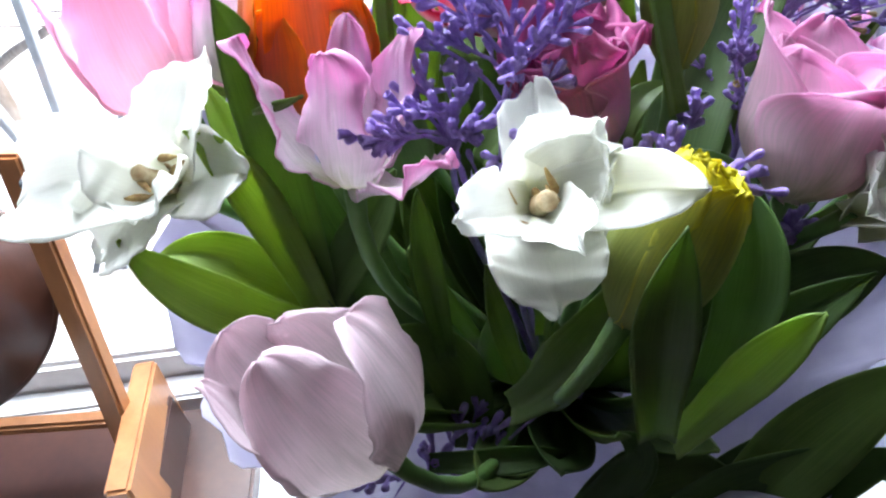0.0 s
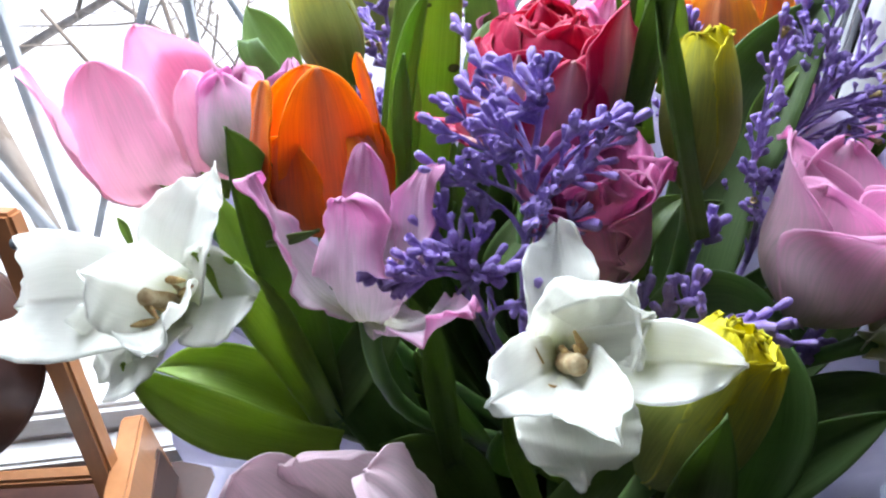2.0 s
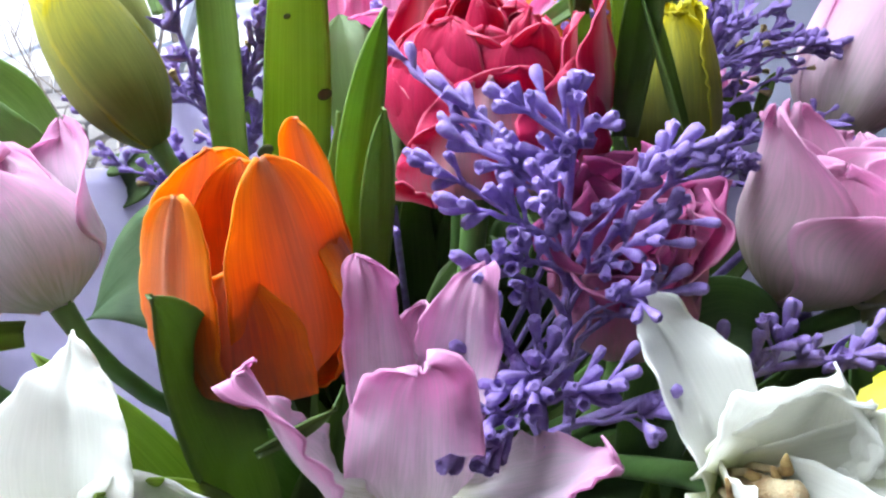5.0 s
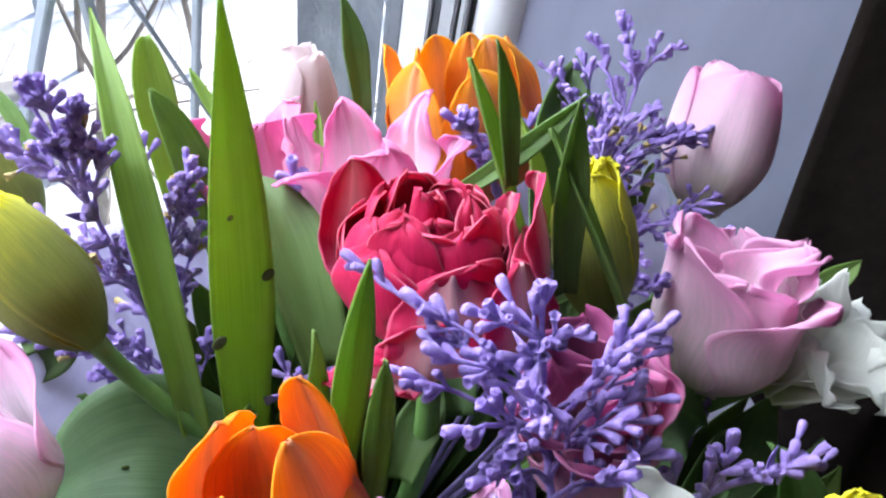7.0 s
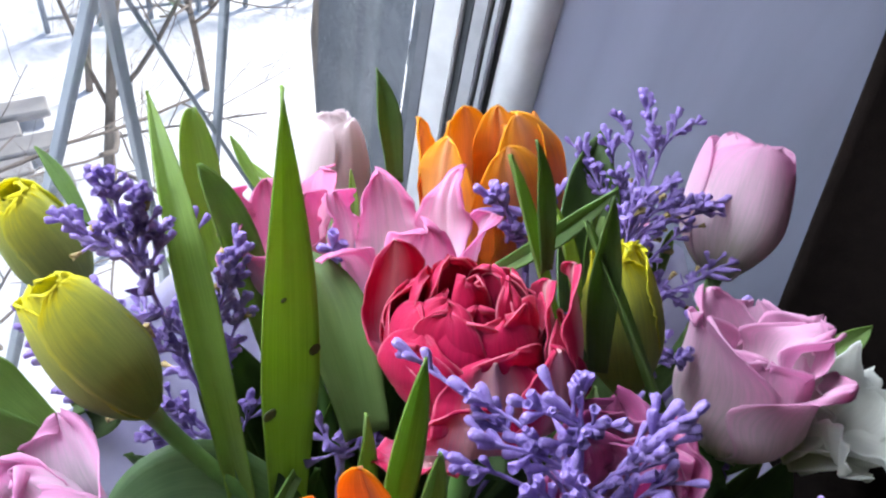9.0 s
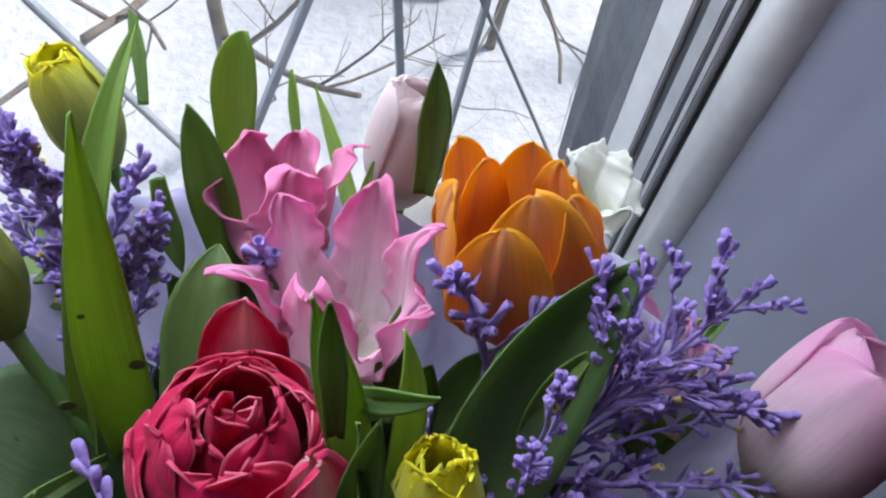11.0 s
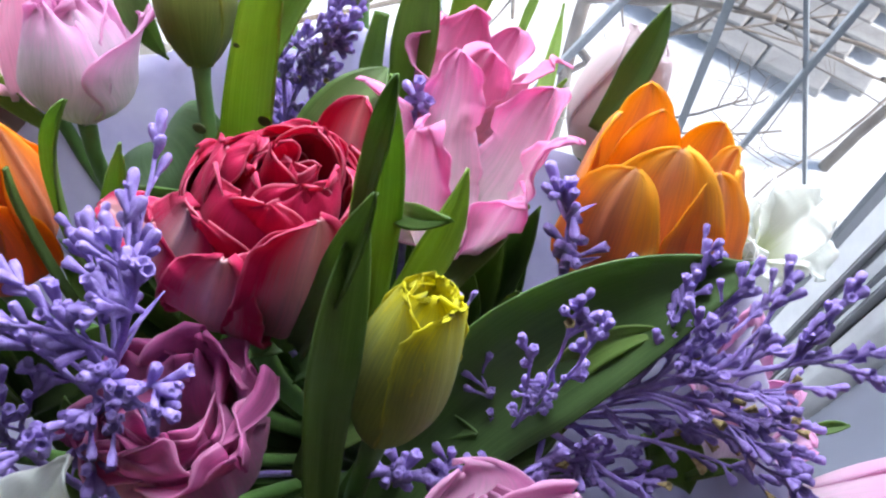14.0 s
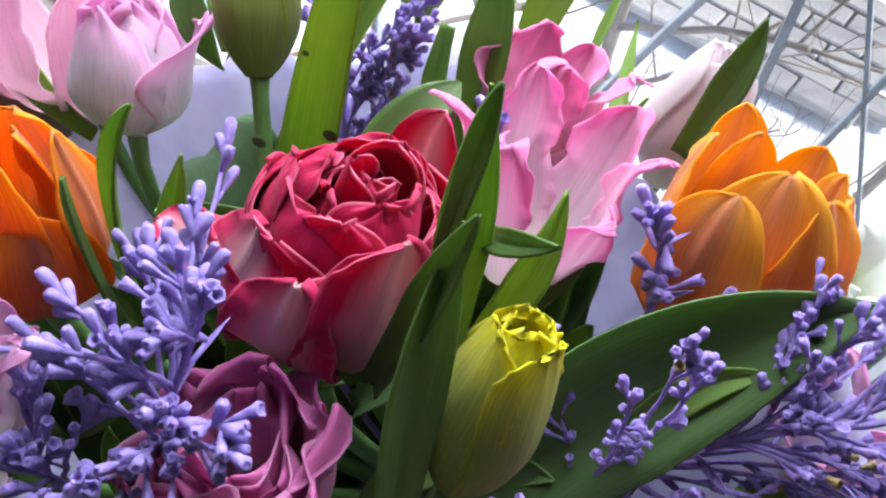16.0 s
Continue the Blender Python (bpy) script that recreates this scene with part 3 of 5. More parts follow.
def wax_sprig(origin, tips, density, size=1.0, slim=False):
    """A sprig dipped in purple wax: one main stem, side branches to the given tips, clusters of tubular buds at their ends."""
    sprig_count[0] += 1
    rng = random.Random(100 + sprig_count[0])
    words = "purple wax-dyed filler sprig with slender crowded buds" if slim else "purple wax-dyed filler sprig with thick tubular buds"
    sprig = holder("flower_sprig", words, "filler flower", "purple sprigs")
    o = Vector(origin)
    bm = bmesh.new()
    meshes = SLIM_BUDS if slim else BUDS

    def wild():
        return Vector((rng.uniform(-1, 1), rng.uniform(-1, 1), rng.uniform(-1, 1)))

    def bud(p, d, scale, dry=False):
        ob = new("dry_floret" if dry else "bud", rng.choice(DRY_FLORETS if dry else meshes))
        q = d.to_track_quat("Z", "Y").to_matrix().to_4x4()
        scale *= size
        ob.matrix_basis = Matrix.Translation(p) @ q @ Matrix.Rotation(rng.uniform(0, 6.28), 4, "Z") @ Matrix.Diagonal((scale, scale, scale * (rng.uniform(0.70, 0.95) if slim else rng.uniform(0.9, 1.15)), 1))
        ob.parent = sprig

    def cluster(t, d):
        """The buds at the end of a branch: one at the tip and a few round and below it."""
        bud(t - d * 0.0066 * size, d, rng.uniform(0.95, 1.12))
        for k in range(rng.choice((3, 4, 5)) if slim else rng.choice((2, 3, 3, 4))):
            out = Matrix.Rotation(rng.uniform(0, 6.28), 3, d) @ d.orthogonal().normalized()
            out = (d + out * rng.uniform(0.25, 0.55 if slim else 0.95)).normalized()
            at = t - d * rng.uniform(0.007, 0.018 if slim else 0.014) * size
            bud(at, out, rng.uniform(0.80, 1.05))

    tips = [Vector(t) for t in tips]
    centre = sum(tips, Vector((0, 0, 0))) / len(tips)
    axis = (centre - o).normalized()
    rank = sorted(tips, key=lambda t: (t - o).dot(axis) - 0.8 * ((t - o) - axis * (t - o).dot(axis)).length)
    top = rank[-1]
    high = max(0.004, (top - o).dot(axis))
    stem = bezier(o, o + axis * high * 0.4, top - (top - o) * 0.25 + axis * high * 0.05, top, 16)
    for k in range(1, 16):
        stem[k] = stem[k] + wild() * 0.0005
    thick = (0.0016 if slim else 0.0017) * size
    tube(bm, stem[:-1], [thick * (1 - 0.55 * k / 16) * rng.uniform(0.85, 1.15) for k in range(16)], 7)
    cluster(top, (stem[-1] - stem[-4]).normalized())
    for t in rank[:-1]:
        h = (t - o).dot(axis)
        r = ((t - o) - axis * h).length
        x = 15 * max(0.04, min(0.86, (h - (1.7 if slim else 1.15) * r) / high))
        i = int(x)
        p0 = stem[i].lerp(stem[i + 1], x - i)
        run = (stem[i + 1] - stem[i]).normalized()
        reach = (t - p0).length
        pts = bezier(p0, p0 + run * reach * 0.22 + (t - p0) * 0.15, p0.lerp(t, 0.62) + axis * reach * 0.04, t, 10)
        for k in range(1, 10):
            pts[k] = pts[k] + wild() * 0.0004
        tube(bm, pts[:-1], [thick * (0.60 - 0.22 * k / 10) * rng.uniform(0.82, 1.2) for k in range(10)], 6)
        d = (pts[-1] - pts[-3]).normalized()
        cluster(t, d)
        for k in range(int(density * reach / 0.0075 + rng.random())):
            f = rng.uniform(0.25, 0.90)
            i = int(f * 10)
            p = pts[i].lerp(pts[i + 1], f * 10 - i)
            dd = (pts[i + 1] - pts[i]).normalized()
            out = Matrix.Rotation(rng.uniform(0, 6.28), 3, dd) @ dd.orthogonal().normalized()
            out = (out * rng.uniform(0.4, 0.8) + dd * rng.uniform(0.7, 1.0) + Vector((0, 0, 0.2))).normalized()
            e = p + out * rng.uniform(0.002, 0.007)
            tube(bm, [p, p.lerp(e, 0.5) + dd * 0.0004, e + out * 0.001], [0.0007 * size, 0.0006 * size, 0.0007 * size], 5)
            bud(e, out, rng.uniform(0.72, 1.0), slim and rng.random() < 0.05)
            if rng.random() < 0.35:
                bud(p.lerp(e, 0.7), (out + wild() * 0.6).normalized(), rng.uniform(0.7, 0.95))
    # narrow leaflets on the stem
    if len(tips) > 6:
        for k in range(3):
            i = rng.randint(3, 11)
            out = (Matrix.Rotation(rng.uniform(0, 6.28), 3, axis) @ axis.orthogonal().normalized() + axis * rng.uniform(0.2, 0.9)).normalized()
            long, wide, over = rng.uniform(0.010, 0.015), rng.uniform(0.0011, 0.0017), out.orthogonal().normalized()

            def leaflet(u, v, p=stem[i].copy(), out=out, over=over, long=long, wide=wide):
                w = wide * max(0.06, math.sin(math.pi * min(0.97, 0.15 + 0.85 * u)))
                return p + out * long * u + over * v * w + out.cross(over) * (0.0022 * u * u + 0.5 * w * v * v)

            part("leaflet", grid_sheet(8, 4, leaflet, 0.0003), WAX, sprig)
    down = bezier(o, o - axis * 0.05, TIE + Vector((o.x * 0.3, o.y * 0.3, 0.08)), TIE + Vector((o.x * 0.1, o.y * 0.1, 0.0)), 10)
    tube(bm, down, thick, 6)
    part("branch", bm, WAX, sprig)
    return sprig


# ---------------------------------------------------------------- setting
PVC = plain_material("white_pvc", (0.72, 0.72, 0.74), (0.80, 0.80, 0.81), 6, 0.28, bump=0.05)
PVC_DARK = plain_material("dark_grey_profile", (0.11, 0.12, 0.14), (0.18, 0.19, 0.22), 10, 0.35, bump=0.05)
# white PVC strips toned greyer, their shade put into the colour
PVC_SHADE = plain_material("shaded_white_profile", (0.44, 0.45, 0.48), (0.54, 0.55, 0.58), 8, 0.25, bump=0.05)
GREY_PVC = plain_material("grey_gasket", (0.05, 0.055, 0.065), (0.09, 0.095, 0.11), 15, 0.5)
BLACK = plain_material("black_rubber", (0.008, 0.008, 0.009), (0.016, 0.016, 0.018), 30, 0.6)
REVEAL = plain_material("window_reveal_panel", (0.34, 0.36, 0.48), (0.43, 0.45, 0.57), 3, 0.32, (1, 1, 0.15), bump=0.05)
PLASTER = plain_material("painted_plaster", (0.26, 0.24, 0.22), (0.33, 0.31, 0.28), 2.5, 0.85, bump=0.3)
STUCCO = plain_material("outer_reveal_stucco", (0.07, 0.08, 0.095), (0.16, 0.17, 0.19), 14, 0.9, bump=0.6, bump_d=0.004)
FLOORWOOD = plain_material("floor_boards", (0.20, 0.11, 0.06), (0.34, 0.20, 0.11), 3, 0.45, (8, 0.7, 1))
SNOW = plain_material("snow", (0.78, 0.80, 0.84), (0.90, 0.91, 0.93), 1.2, 0.8, bump=0.5, bump_d=0.05)
SLAB = plain_material("paving_stone", (0.34, 0.33, 0.32), (0.46, 0.44, 0.43), 4, 0.9, bump=0.5, bump_d=0.01)
BARK = plain_material("bark", (0.16, 0.13, 0.11), (0.30, 0.26, 0.23), 18, 0.9, (1, 1, 0.3), bump=0.7, bump_d=0.01)
IRON = plain_material("painted_iron", (0.24, 0.27, 0.31), (0.34, 0.37, 0.41), 25, 0.45, bump=0.3)
WOOD = plain_material("varnished_wood", (0.30, 0.11, 0.04), (0.52, 0.23, 0.09), 14, 0.3, (1, 1, 0.08), bump=0.15)
DARKWOOD = plain_material("dark_varnished_wood", (0.05, 0.018, 0.012), (0.09, 0.035, 0.022), 12, 0.3, (1, 1, 0.1), bump=0.15)
CURTAIN = plain_material("dark_curtain_cloth", (0.012, 0.008, 0.007), (0.020, 0.014, 0.012), 60, 0.95, bump=0.5, spec=0.08)


def structure(ob, label):
    return tagged(ob, label, "building", kind="structure")


def slab_box(name, x0, x1, y0, y1, z0, z1, material, label, bevel=0.0):
    return structure(box(name, (x1 - x0, y1 - y0, z1 - z0), Matrix.Translation(((x0 + x1) / 2, (y0 + y1) / 2, (z0 + z1) / 2)), material, None, bevel), label)


SILL = -0.24
slab_box("floor", -1.9, 1.9, -3.1, 0.10, -1.25, -1.20, FLOORWOOD, "brown wooden board floor of the room")
slab_box("ceiling", -1.9, 1.9, -3.1, 0.42, 1.40, 1.45, PLASTER, "plain light ceiling")
slab_box("wall_west", -1.95, -1.90, -3.1, 0.42, -1.25, 1.45, PLASTER, "plain light plaster wall")
slab_box("wall_east", 1.90, 1.95, -3.1, 0.42, -1.25, 1.45, PLASTER, "plain light plaster wall")
slab_box("wall_south", -1.95, 1.95, -3.15, -3.10, -1.25, 1.45, PLASTER, "plain light plaster wall")
slab_box("wall_north_below", -1.9, 1.9, -0.02, 0.42, -1.20, SILL - 0.035, PLASTER, "plaster wall under the window")
slab_box("wall_north_above", -1.9, 1.9, -0.02, 0.42, 1.20, 1.40, PLASTER, "plaster lintel over the window")
slab_box("wall_north_left", -1.9, -1.25, -0.02, 0.42, SILL, 1.20, PLASTER, "plaster wall beside the window")
slab_box("wall_north_right", 0.47, 1.9, -0.10, 0.42, SILL, 1.20, PLASTER, "plaster wall beside the window")
slab_box("outer_reveal", 0.276, 0.47, 0.262, 0.42, SILL, 1.20, STUCCO, "dark grey mottled outer window reveal", 0.004)
slab_box("window_sill", -1.25, 0.47, -0.28, 0.19, SILL - 0.035, SILL, PVC, "white window sill board", 0.006)

# splayed inner reveal panel beside the sash
d = Vector((0.42 - 0.246, -0.14 - 0.143, 0))
mid = Vector((0.246, 0.143, 0)) + d * 0.5
ang = math.atan2(d.y, d.x)
structure(box("reveal_panel", (d.length, 0.012, 1.5), Matrix.Translation((mid.x + 0.006, mid.y + 0.004, 0.45)) @ Matrix.Rotation(ang, 4, "Z"), REVEAL, None, 0.0), "smooth lilac-grey splayed window reveal panel")

window = structure(new("window_1"), "white plastic window with dark seals looking onto snow")
window["category"] = "window"


def upright(name, s0, s1, proud, material, label=""):
    """A vertical strip of the sash profile, between two stations of its visible face."""
    a, b = Vector((0.216, 0.212, 0)), Vector((0.244, 0.143, 0))
    p, q = a.lerp(b, s0), a.lerp(b, s1)
    dd = q - p
    n = Vector((dd.y, -dd.x, 0)).normalized()
    if n.x > 0:
        n = -n
    c = (p + q) / 2 - n * (0.02 - proud)
    return box(name, (dd.length, 0.04, 1.5), Matrix.Translation((c.x, c.y, 0.45)) @ Matrix.Rotation(math.atan2(dd.y, dd.x), 4, "Z"), material, window, 0.0012, label)


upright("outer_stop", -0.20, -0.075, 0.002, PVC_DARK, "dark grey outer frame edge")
upright("window_frame", -0.073, 0.188, 0.004, PVC)
upright("seal", 0.190, 0.278, 0.000, GREY_PVC, "dark grey rubber seal")
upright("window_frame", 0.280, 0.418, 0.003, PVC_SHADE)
upright("seal", 0.420, 0.453, -0.002, BLACK, "black rubber seal")
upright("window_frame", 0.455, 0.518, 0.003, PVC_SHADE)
upright("seal", 0.520, 0.580, -0.004, BLACK, "black rubber seal")
bm = bmesh.new()
a, b = Vector((0.216, 0.212, 0)), Vector((0.244, 0.143, 0))
c = a.lerp(b, 0.80)
tube(bm, [Vector((c.x + 0.008, c.y + 0.004, -0.3)), Vector((c.x + 0.008, c.y + 0.004, 1.2))], 0.017, 20)
part("corner_bead", bm, PVC, window, "rounded white corner bead")
box("bottom_rail", (1.46, 0.06, 0.07), Matrix.Translation((-0.515, 0.225, SILL + 0.036)), PVC, window, 0.006)
box("bottom_rail_step", (1.46, 0.03, 0.03), Matrix.Translation((-0.515, 0.180, SILL + 0.017)), PVC, window, 0.004)
box("left_stile", (0.07, 0.06, 1.5), Matrix.Translation((-1.21, 0.222, 0.45)), PVC, window, 0.006)
box("top_rail", (1.46, 0.06, 0.07), Matrix.Translation((-0.515, 0.222, 1.165)), PVC, window, 0.006)
glass, nt, bs = shader("window_glass")
bs.inputs["Base Color"].default_value = (1, 1, 1, 1)
bs.inputs["Roughness"].default_value = 0.0
bs.inputs["Transmission Weight"].default_value = 1.0
bs.inputs["IOR"].default_value = 1.45
pane = box("pane", (1.44, 0.004, 1.34), Matrix.Translation((-0.50, 0.243, 0.50)), glass, window, 0.0)
pane.visible_shadow = False

# slanting edge of the dark curtain drawn back at the reveal
curtain_edge = [Vector((0.351, -0.115, -0.235)), Vector((0.296, 0.106, 0.95))]


def curtain_place(u, v):
    p = curtain_edge[0].lerp(curtain_edge[1], u)
    s = (v + 1) * 0.5
    return p + Vector((0.30 * s, -0.50 * s + 0.016 * math.sin(26 * s + 2 * u) * min(1, 6 * s), 0))


tagged(part("curtain", grid_sheet(30, 60, curtain_place, 0.003), CURTAIN), "dark brown heavy curtain hanging beside the window", "curtain")

# wrought iron grille in front of the window: flat bars fanning out
grille = tagged(new("window_grille"), "grey painted iron window grille of fanned bars", "grille")
for x0, z0, slope, r, low in ((0.095, 0.19, 0.43, 0.0065, -0.6), (0.0955, 0.19, -0.01, 0.007, -0.6), (0.098, 0.19, -0.385, 0.0035, -0.6), (-0.262, 0.20, 0.55, 0.007, -0.6), (-0.255, 0.20, 0.12, 0.007, -0.6), (-0.249, 0.20, -0.29, 0.005, -0.6), (-0.428, 0.20, 0.167, 0.008, -0.45), (-0.565, 0.20, -0.14, 0.008, -0.45), (-0.80, 0.2, -0.3, 0.007, -0.5), (-0.95, 0.2, 0.1, 0.007, -0.5), (0.21, 0.2, 0.14, 0.005, -0.6)):
    a, b = Vector((x0, 0.45, z0)), Vector((x0 + slope * (low - z0), 0.45, low))
    dd = (b - a)
    m = Matrix.Translation((a + b) / 2) @ dd.to_track_quat("Z", "Y").to_matrix().to_4x4()
    box("grille_bar", (r * 2, r * 1.1, dd.length), m, IRON, grille, 0.001)
for z in (0.20, -0.6):
    box("grille_rail", (1.6, 0.012, 0.02), Matrix.Translation((-0.4, 0.452, z)), IRON, grille, 0.002)

# ---------------------------------------------------------------- outside
GROUND = -4.0


def ground_place(u, v):
    y = 0.6 + 900 * (1.25 * u - 0.25) ** 3
    x = 450 * v * abs(v) ** 1.5
    return Vector((x, y, GROUND + 0.08 * noise.noise(Vector((x * 0.7, y * 0.7, 0))) + 0.03 * noise.noise(Vector((x * 2.5, y * 2.5, 3)))))


structure(part("ground", grid_sheet(200, 160, ground_place, 0), SNOW), "snow-covered uneven ground of the yard")["category"] = "ground"

path = structure(new("pavement"), "cleared path of grey paving stones between the snow")
path["category"] = "pavement"
along = Vector((1.6, -0.43, 0)).normalized()
across = Vector((0.43, 1.6, 0)).normalized()
stone = bmesh.new()
bmesh.ops.create_cube(stone, size=1)
bmesh.ops.scale(stone, vec=(0.46, 0.19, 0.08), verts=stone.verts)
bmesh.ops.bevel(stone, geom=stone.edges[:], offset=0.012, segments=1, affect="EDGES")
stone_mesh = bpy.data.meshes.new("paving_stone")
stone.to_mesh(stone_mesh)
stone.free()
stone_mesh.materials.append(SLAB)
rng = random.Random(5)
turn = math.atan2(along.y, along.x)
for r in range(6):
    for k in range(-2, 3):
        p = Vector((-0.15, 4.60, GROUND + 0.105)) + along * (0.48 * k + 0.24 * (r % 2)) + across * (0.21 * r)
        ob = new("paving_stone", stone_mesh)
        ob.matrix_basis = Matrix.Translation(p + Vector((0, 0, rng.uniform(-0.012, 0.012)))) @ Matrix.Rotation(turn + rng.uniform(-0.02, 0.02), 4, "Z")
        ob.parent = path

fence = tagged(new("fence"), "low grey metal rail fence standing in the snow", "fence")
for k in range(9):
    p = Vector((2.0 + 0.42 * k, 6.3 - 0.14 * k, GROUND + 0.3))
    box("post", (0.04, 0.04, 0.75), Matrix.Translation(p), IRON, fence, 0.004)
for h in (0.12, 0.36, 0.6):
    a, b = Vector((2.0, 6.3, GROUND + h)), Vector((5.36, 5.18, GROUND + h))
    dd = b - a
    box("rail", (0.025, 0.025, dd.length), Matrix.Translation((a + b) / 2) @ dd.to_track_quat("Z", "Y").to_matrix().to_4x4(), IRON, fence, 0.003)


def bare_tree(x, y, height, r, seed):
    """A leafless tree: tapered trunk, limbs and twigs."""
    rng = random.Random(seed)
    tree = tagged(new("bare_tree"), "leafless brown tree standing in the snowy yard", "tree", "bare trees")
    trunk, limbs = bmesh.new(), bmesh.new()

    def grow(p, d, length, rad, depth):
        n = 5
        pts = [p]
        for k in range(n):
            d = (d + Vector((rng.uniform(-1, 1), rng.uniform(-1, 1), rng.uniform(-0.5, 0.8))) * 0.16).normalized()
            pts.append(pts[-1] + d * length / n)
        tube(trunk if depth == 0 else limbs, pts, [rad * (1 - 0.42 * k / n) for k in range(n + 1)], 8 if depth < 2 else 5)
        if depth < 4:
            for k in range(3 if depth else 6):
                f = rng.uniform(0.35, 1.0)
                i = min(n - 1, int(f * n))
                q = pts[i].lerp(pts[i + 1], f * n - i)
                side = Matrix.Rotation(rng.uniform(0, 6.28), 3, d) @ d.orthogonal().normalized()
                grow(q, (d * rng.uniform(0.4, 0.9) + side * rng.uniform(0.6, 1.0)).normalized(), length * rng.uniform(0.45, 0.7), rad * rng.uniform(0.35, 0.5), depth + 1)

    grow(Vector((x, y, GROUND - 0.05)), Vector((rng.uniform(-0.1, 0.1), rng.uniform(-0.1, 0.1), 1)), height, r, 0)
    part("trunk", trunk, BARK, tree)
    part("branches", limbs, BARK, tree)


bare_tree(1.15, 3.7, 2.4, 0.04, 11)
bare_tree(-0.6, 3.2, 2.4, 0.05, 12)
bare_tree(3.0, 3.6, 3.0, 0.08, 13)
bare_tree(-3.2, 4.5, 3.4, 0.09, 14)
bare_tree(-5.5, 7.0, 4.0, 0.12, 15)
bare_tree(5.5, 7.5, 4.0, 0.12, 16)
for x, y, high, seed in ((1.9, 5.4, 1.7, 17), (2.7, 4.9, 1.5, 18), (1.2, 5.9, 1.9, 19), (3.4, 5.9, 1.8, 20), (0.3, 6.4, 1.8, 21), (-1.8, 5.2, 1.6, 22)):
    bare_tree(x, y, high, 0.032, seed)

# ---------------------------------------------------------------- wooden stand on the sill
stand = tagged(new("wooden_stand"), "varnished brown wooden stand with a leaning upright", "stand")


def plank(name, a, b, w, t, material, roll=0.0, label=""):
    a, b = Vector(a), Vector(b)
    dd = b - a
    m = Matrix.Translation((a + b) / 2) @ dd.to_track_quat("Z", "Y").to_matrix().to_4x4() @ Matrix.Rotation(radians(roll), 4, "Z")
    return box(name, (w, t, dd.length), m, material, stand, 0.003, label)

plank("upright", (-0.3700, 0.1880, 0.112), (-0.3684, 0.0909, -0.160), 0.026, 0.016, WOOD, 20, "orange-brown leaning upright with a rounded top")
plank("crossbar", (-0.60, 0.122, -0.145), (-0.385, 0.112, -0.150), 0.014, 0.014, WOOD)
plank("foot", (-0.352, 0.150, -0.165), (-0.346, 0.010, -0.150), 0.022, 0.085, WOOD)
plank("base_board", (-0.62, 0.062, SILL + 0.012), (-0.268, 0.055, SILL + 0.012), 0.20, 0.022, DARKWOOD)
plank("foot_block", (-0.352, 0.09, SILL + 0.02), (-0.352, 0.09, -0.16), 0.03, 0.10, DARKWOOD)
bm = bmesh.new()
bmesh.ops.create_cone(bm, cap_ends=True, segments=48, radius1=0.098, radius2=0.098, depth=0.02)
bmesh.ops.bevel(bm, geom=[e for e in bm.edges if e.is_boundary or len(e.link_faces) == 2 and e.calc_face_angle(0) > 0.8], offset=0.004, segments=3, affect="EDGES")
bm.transform(Matrix.Translation((-0.478, 0.135, 0.008)) @ Vector((0.35, -0.72, 0.6)).to_track_quat("Z", "Y").to_matrix().to_4x4())
part("round_panel", bm, DARKWOOD, stand, "dark brown round wooden panel")
bm = bmesh.new()
bmesh.ops.create_uvsphere(bm, u_segments=12, v_segments=8, radius=0.005)
bm.transform(Matrix.Translation((-0.3585, 0.165, 0.098)))
part("screw", bm, GREY_PVC, stand, "dark steel screw head")

# ---------------------------------------------------------------- vase and wrapping under the bunch
GLASSY, nt, bs = shader("vase_ceramic")
bs.inputs["Base Color"].default_value = (0.55, 0.53, 0.60, 1)
bs.inputs["Roughness"].default_value = 0.25
vase = tagged(new("vase"), "pale ceramic vase standing on the window sill", "vase")
bm = bmesh.new()
prof = [(0.045, SILL), (0.055, SILL + 0.02), (0.062, SILL + 0.10), (0.052, SILL + 0.20), (0.048, SILL + 0.27), (0.052, SILL + 0.28), (0.044, SILL + 0.27), (0.046, SILL + 0.19), (0.04, SILL + 0.05)]
rings = [[bm.verts.new((r * math.cos(6.283 * k / 32), -0.01 + r * math.sin(6.283 * k / 32), z)) for k in range(32)] for r, z in prof]
for a, b in zip(rings, rings[1:]):
    for k in range(32):
        bm.faces.new((a[k], a[(k + 1) % 32], b[(k + 1) % 32], b[k]))
bm.faces.new(rings[0][::-1])
bm.faces.new(rings[-1])
part("body", bm, GLASSY, vase)

m, nt, bs = shader("lilac_wrapping_paper")
obj = nt.nodes.new("ShaderNodeTexCoord").outputs["Object"]
fib = noise_at(nt, obj, 60, (1, 1, 1), 5.0)
col = ramp(nt, fib, [(0.3, (0.60, 0.57, 0.72)), (0.7, (0.70, 0.67, 0.80))])
nt.links.new(col, bs.inputs["Base Color"])
bs.inputs["Roughness"].default_value = 0.7
relief(nt, bs, fib, 0.25, 0.0008)
see_through(nt, bs, col, 0.62)
PAPER = m


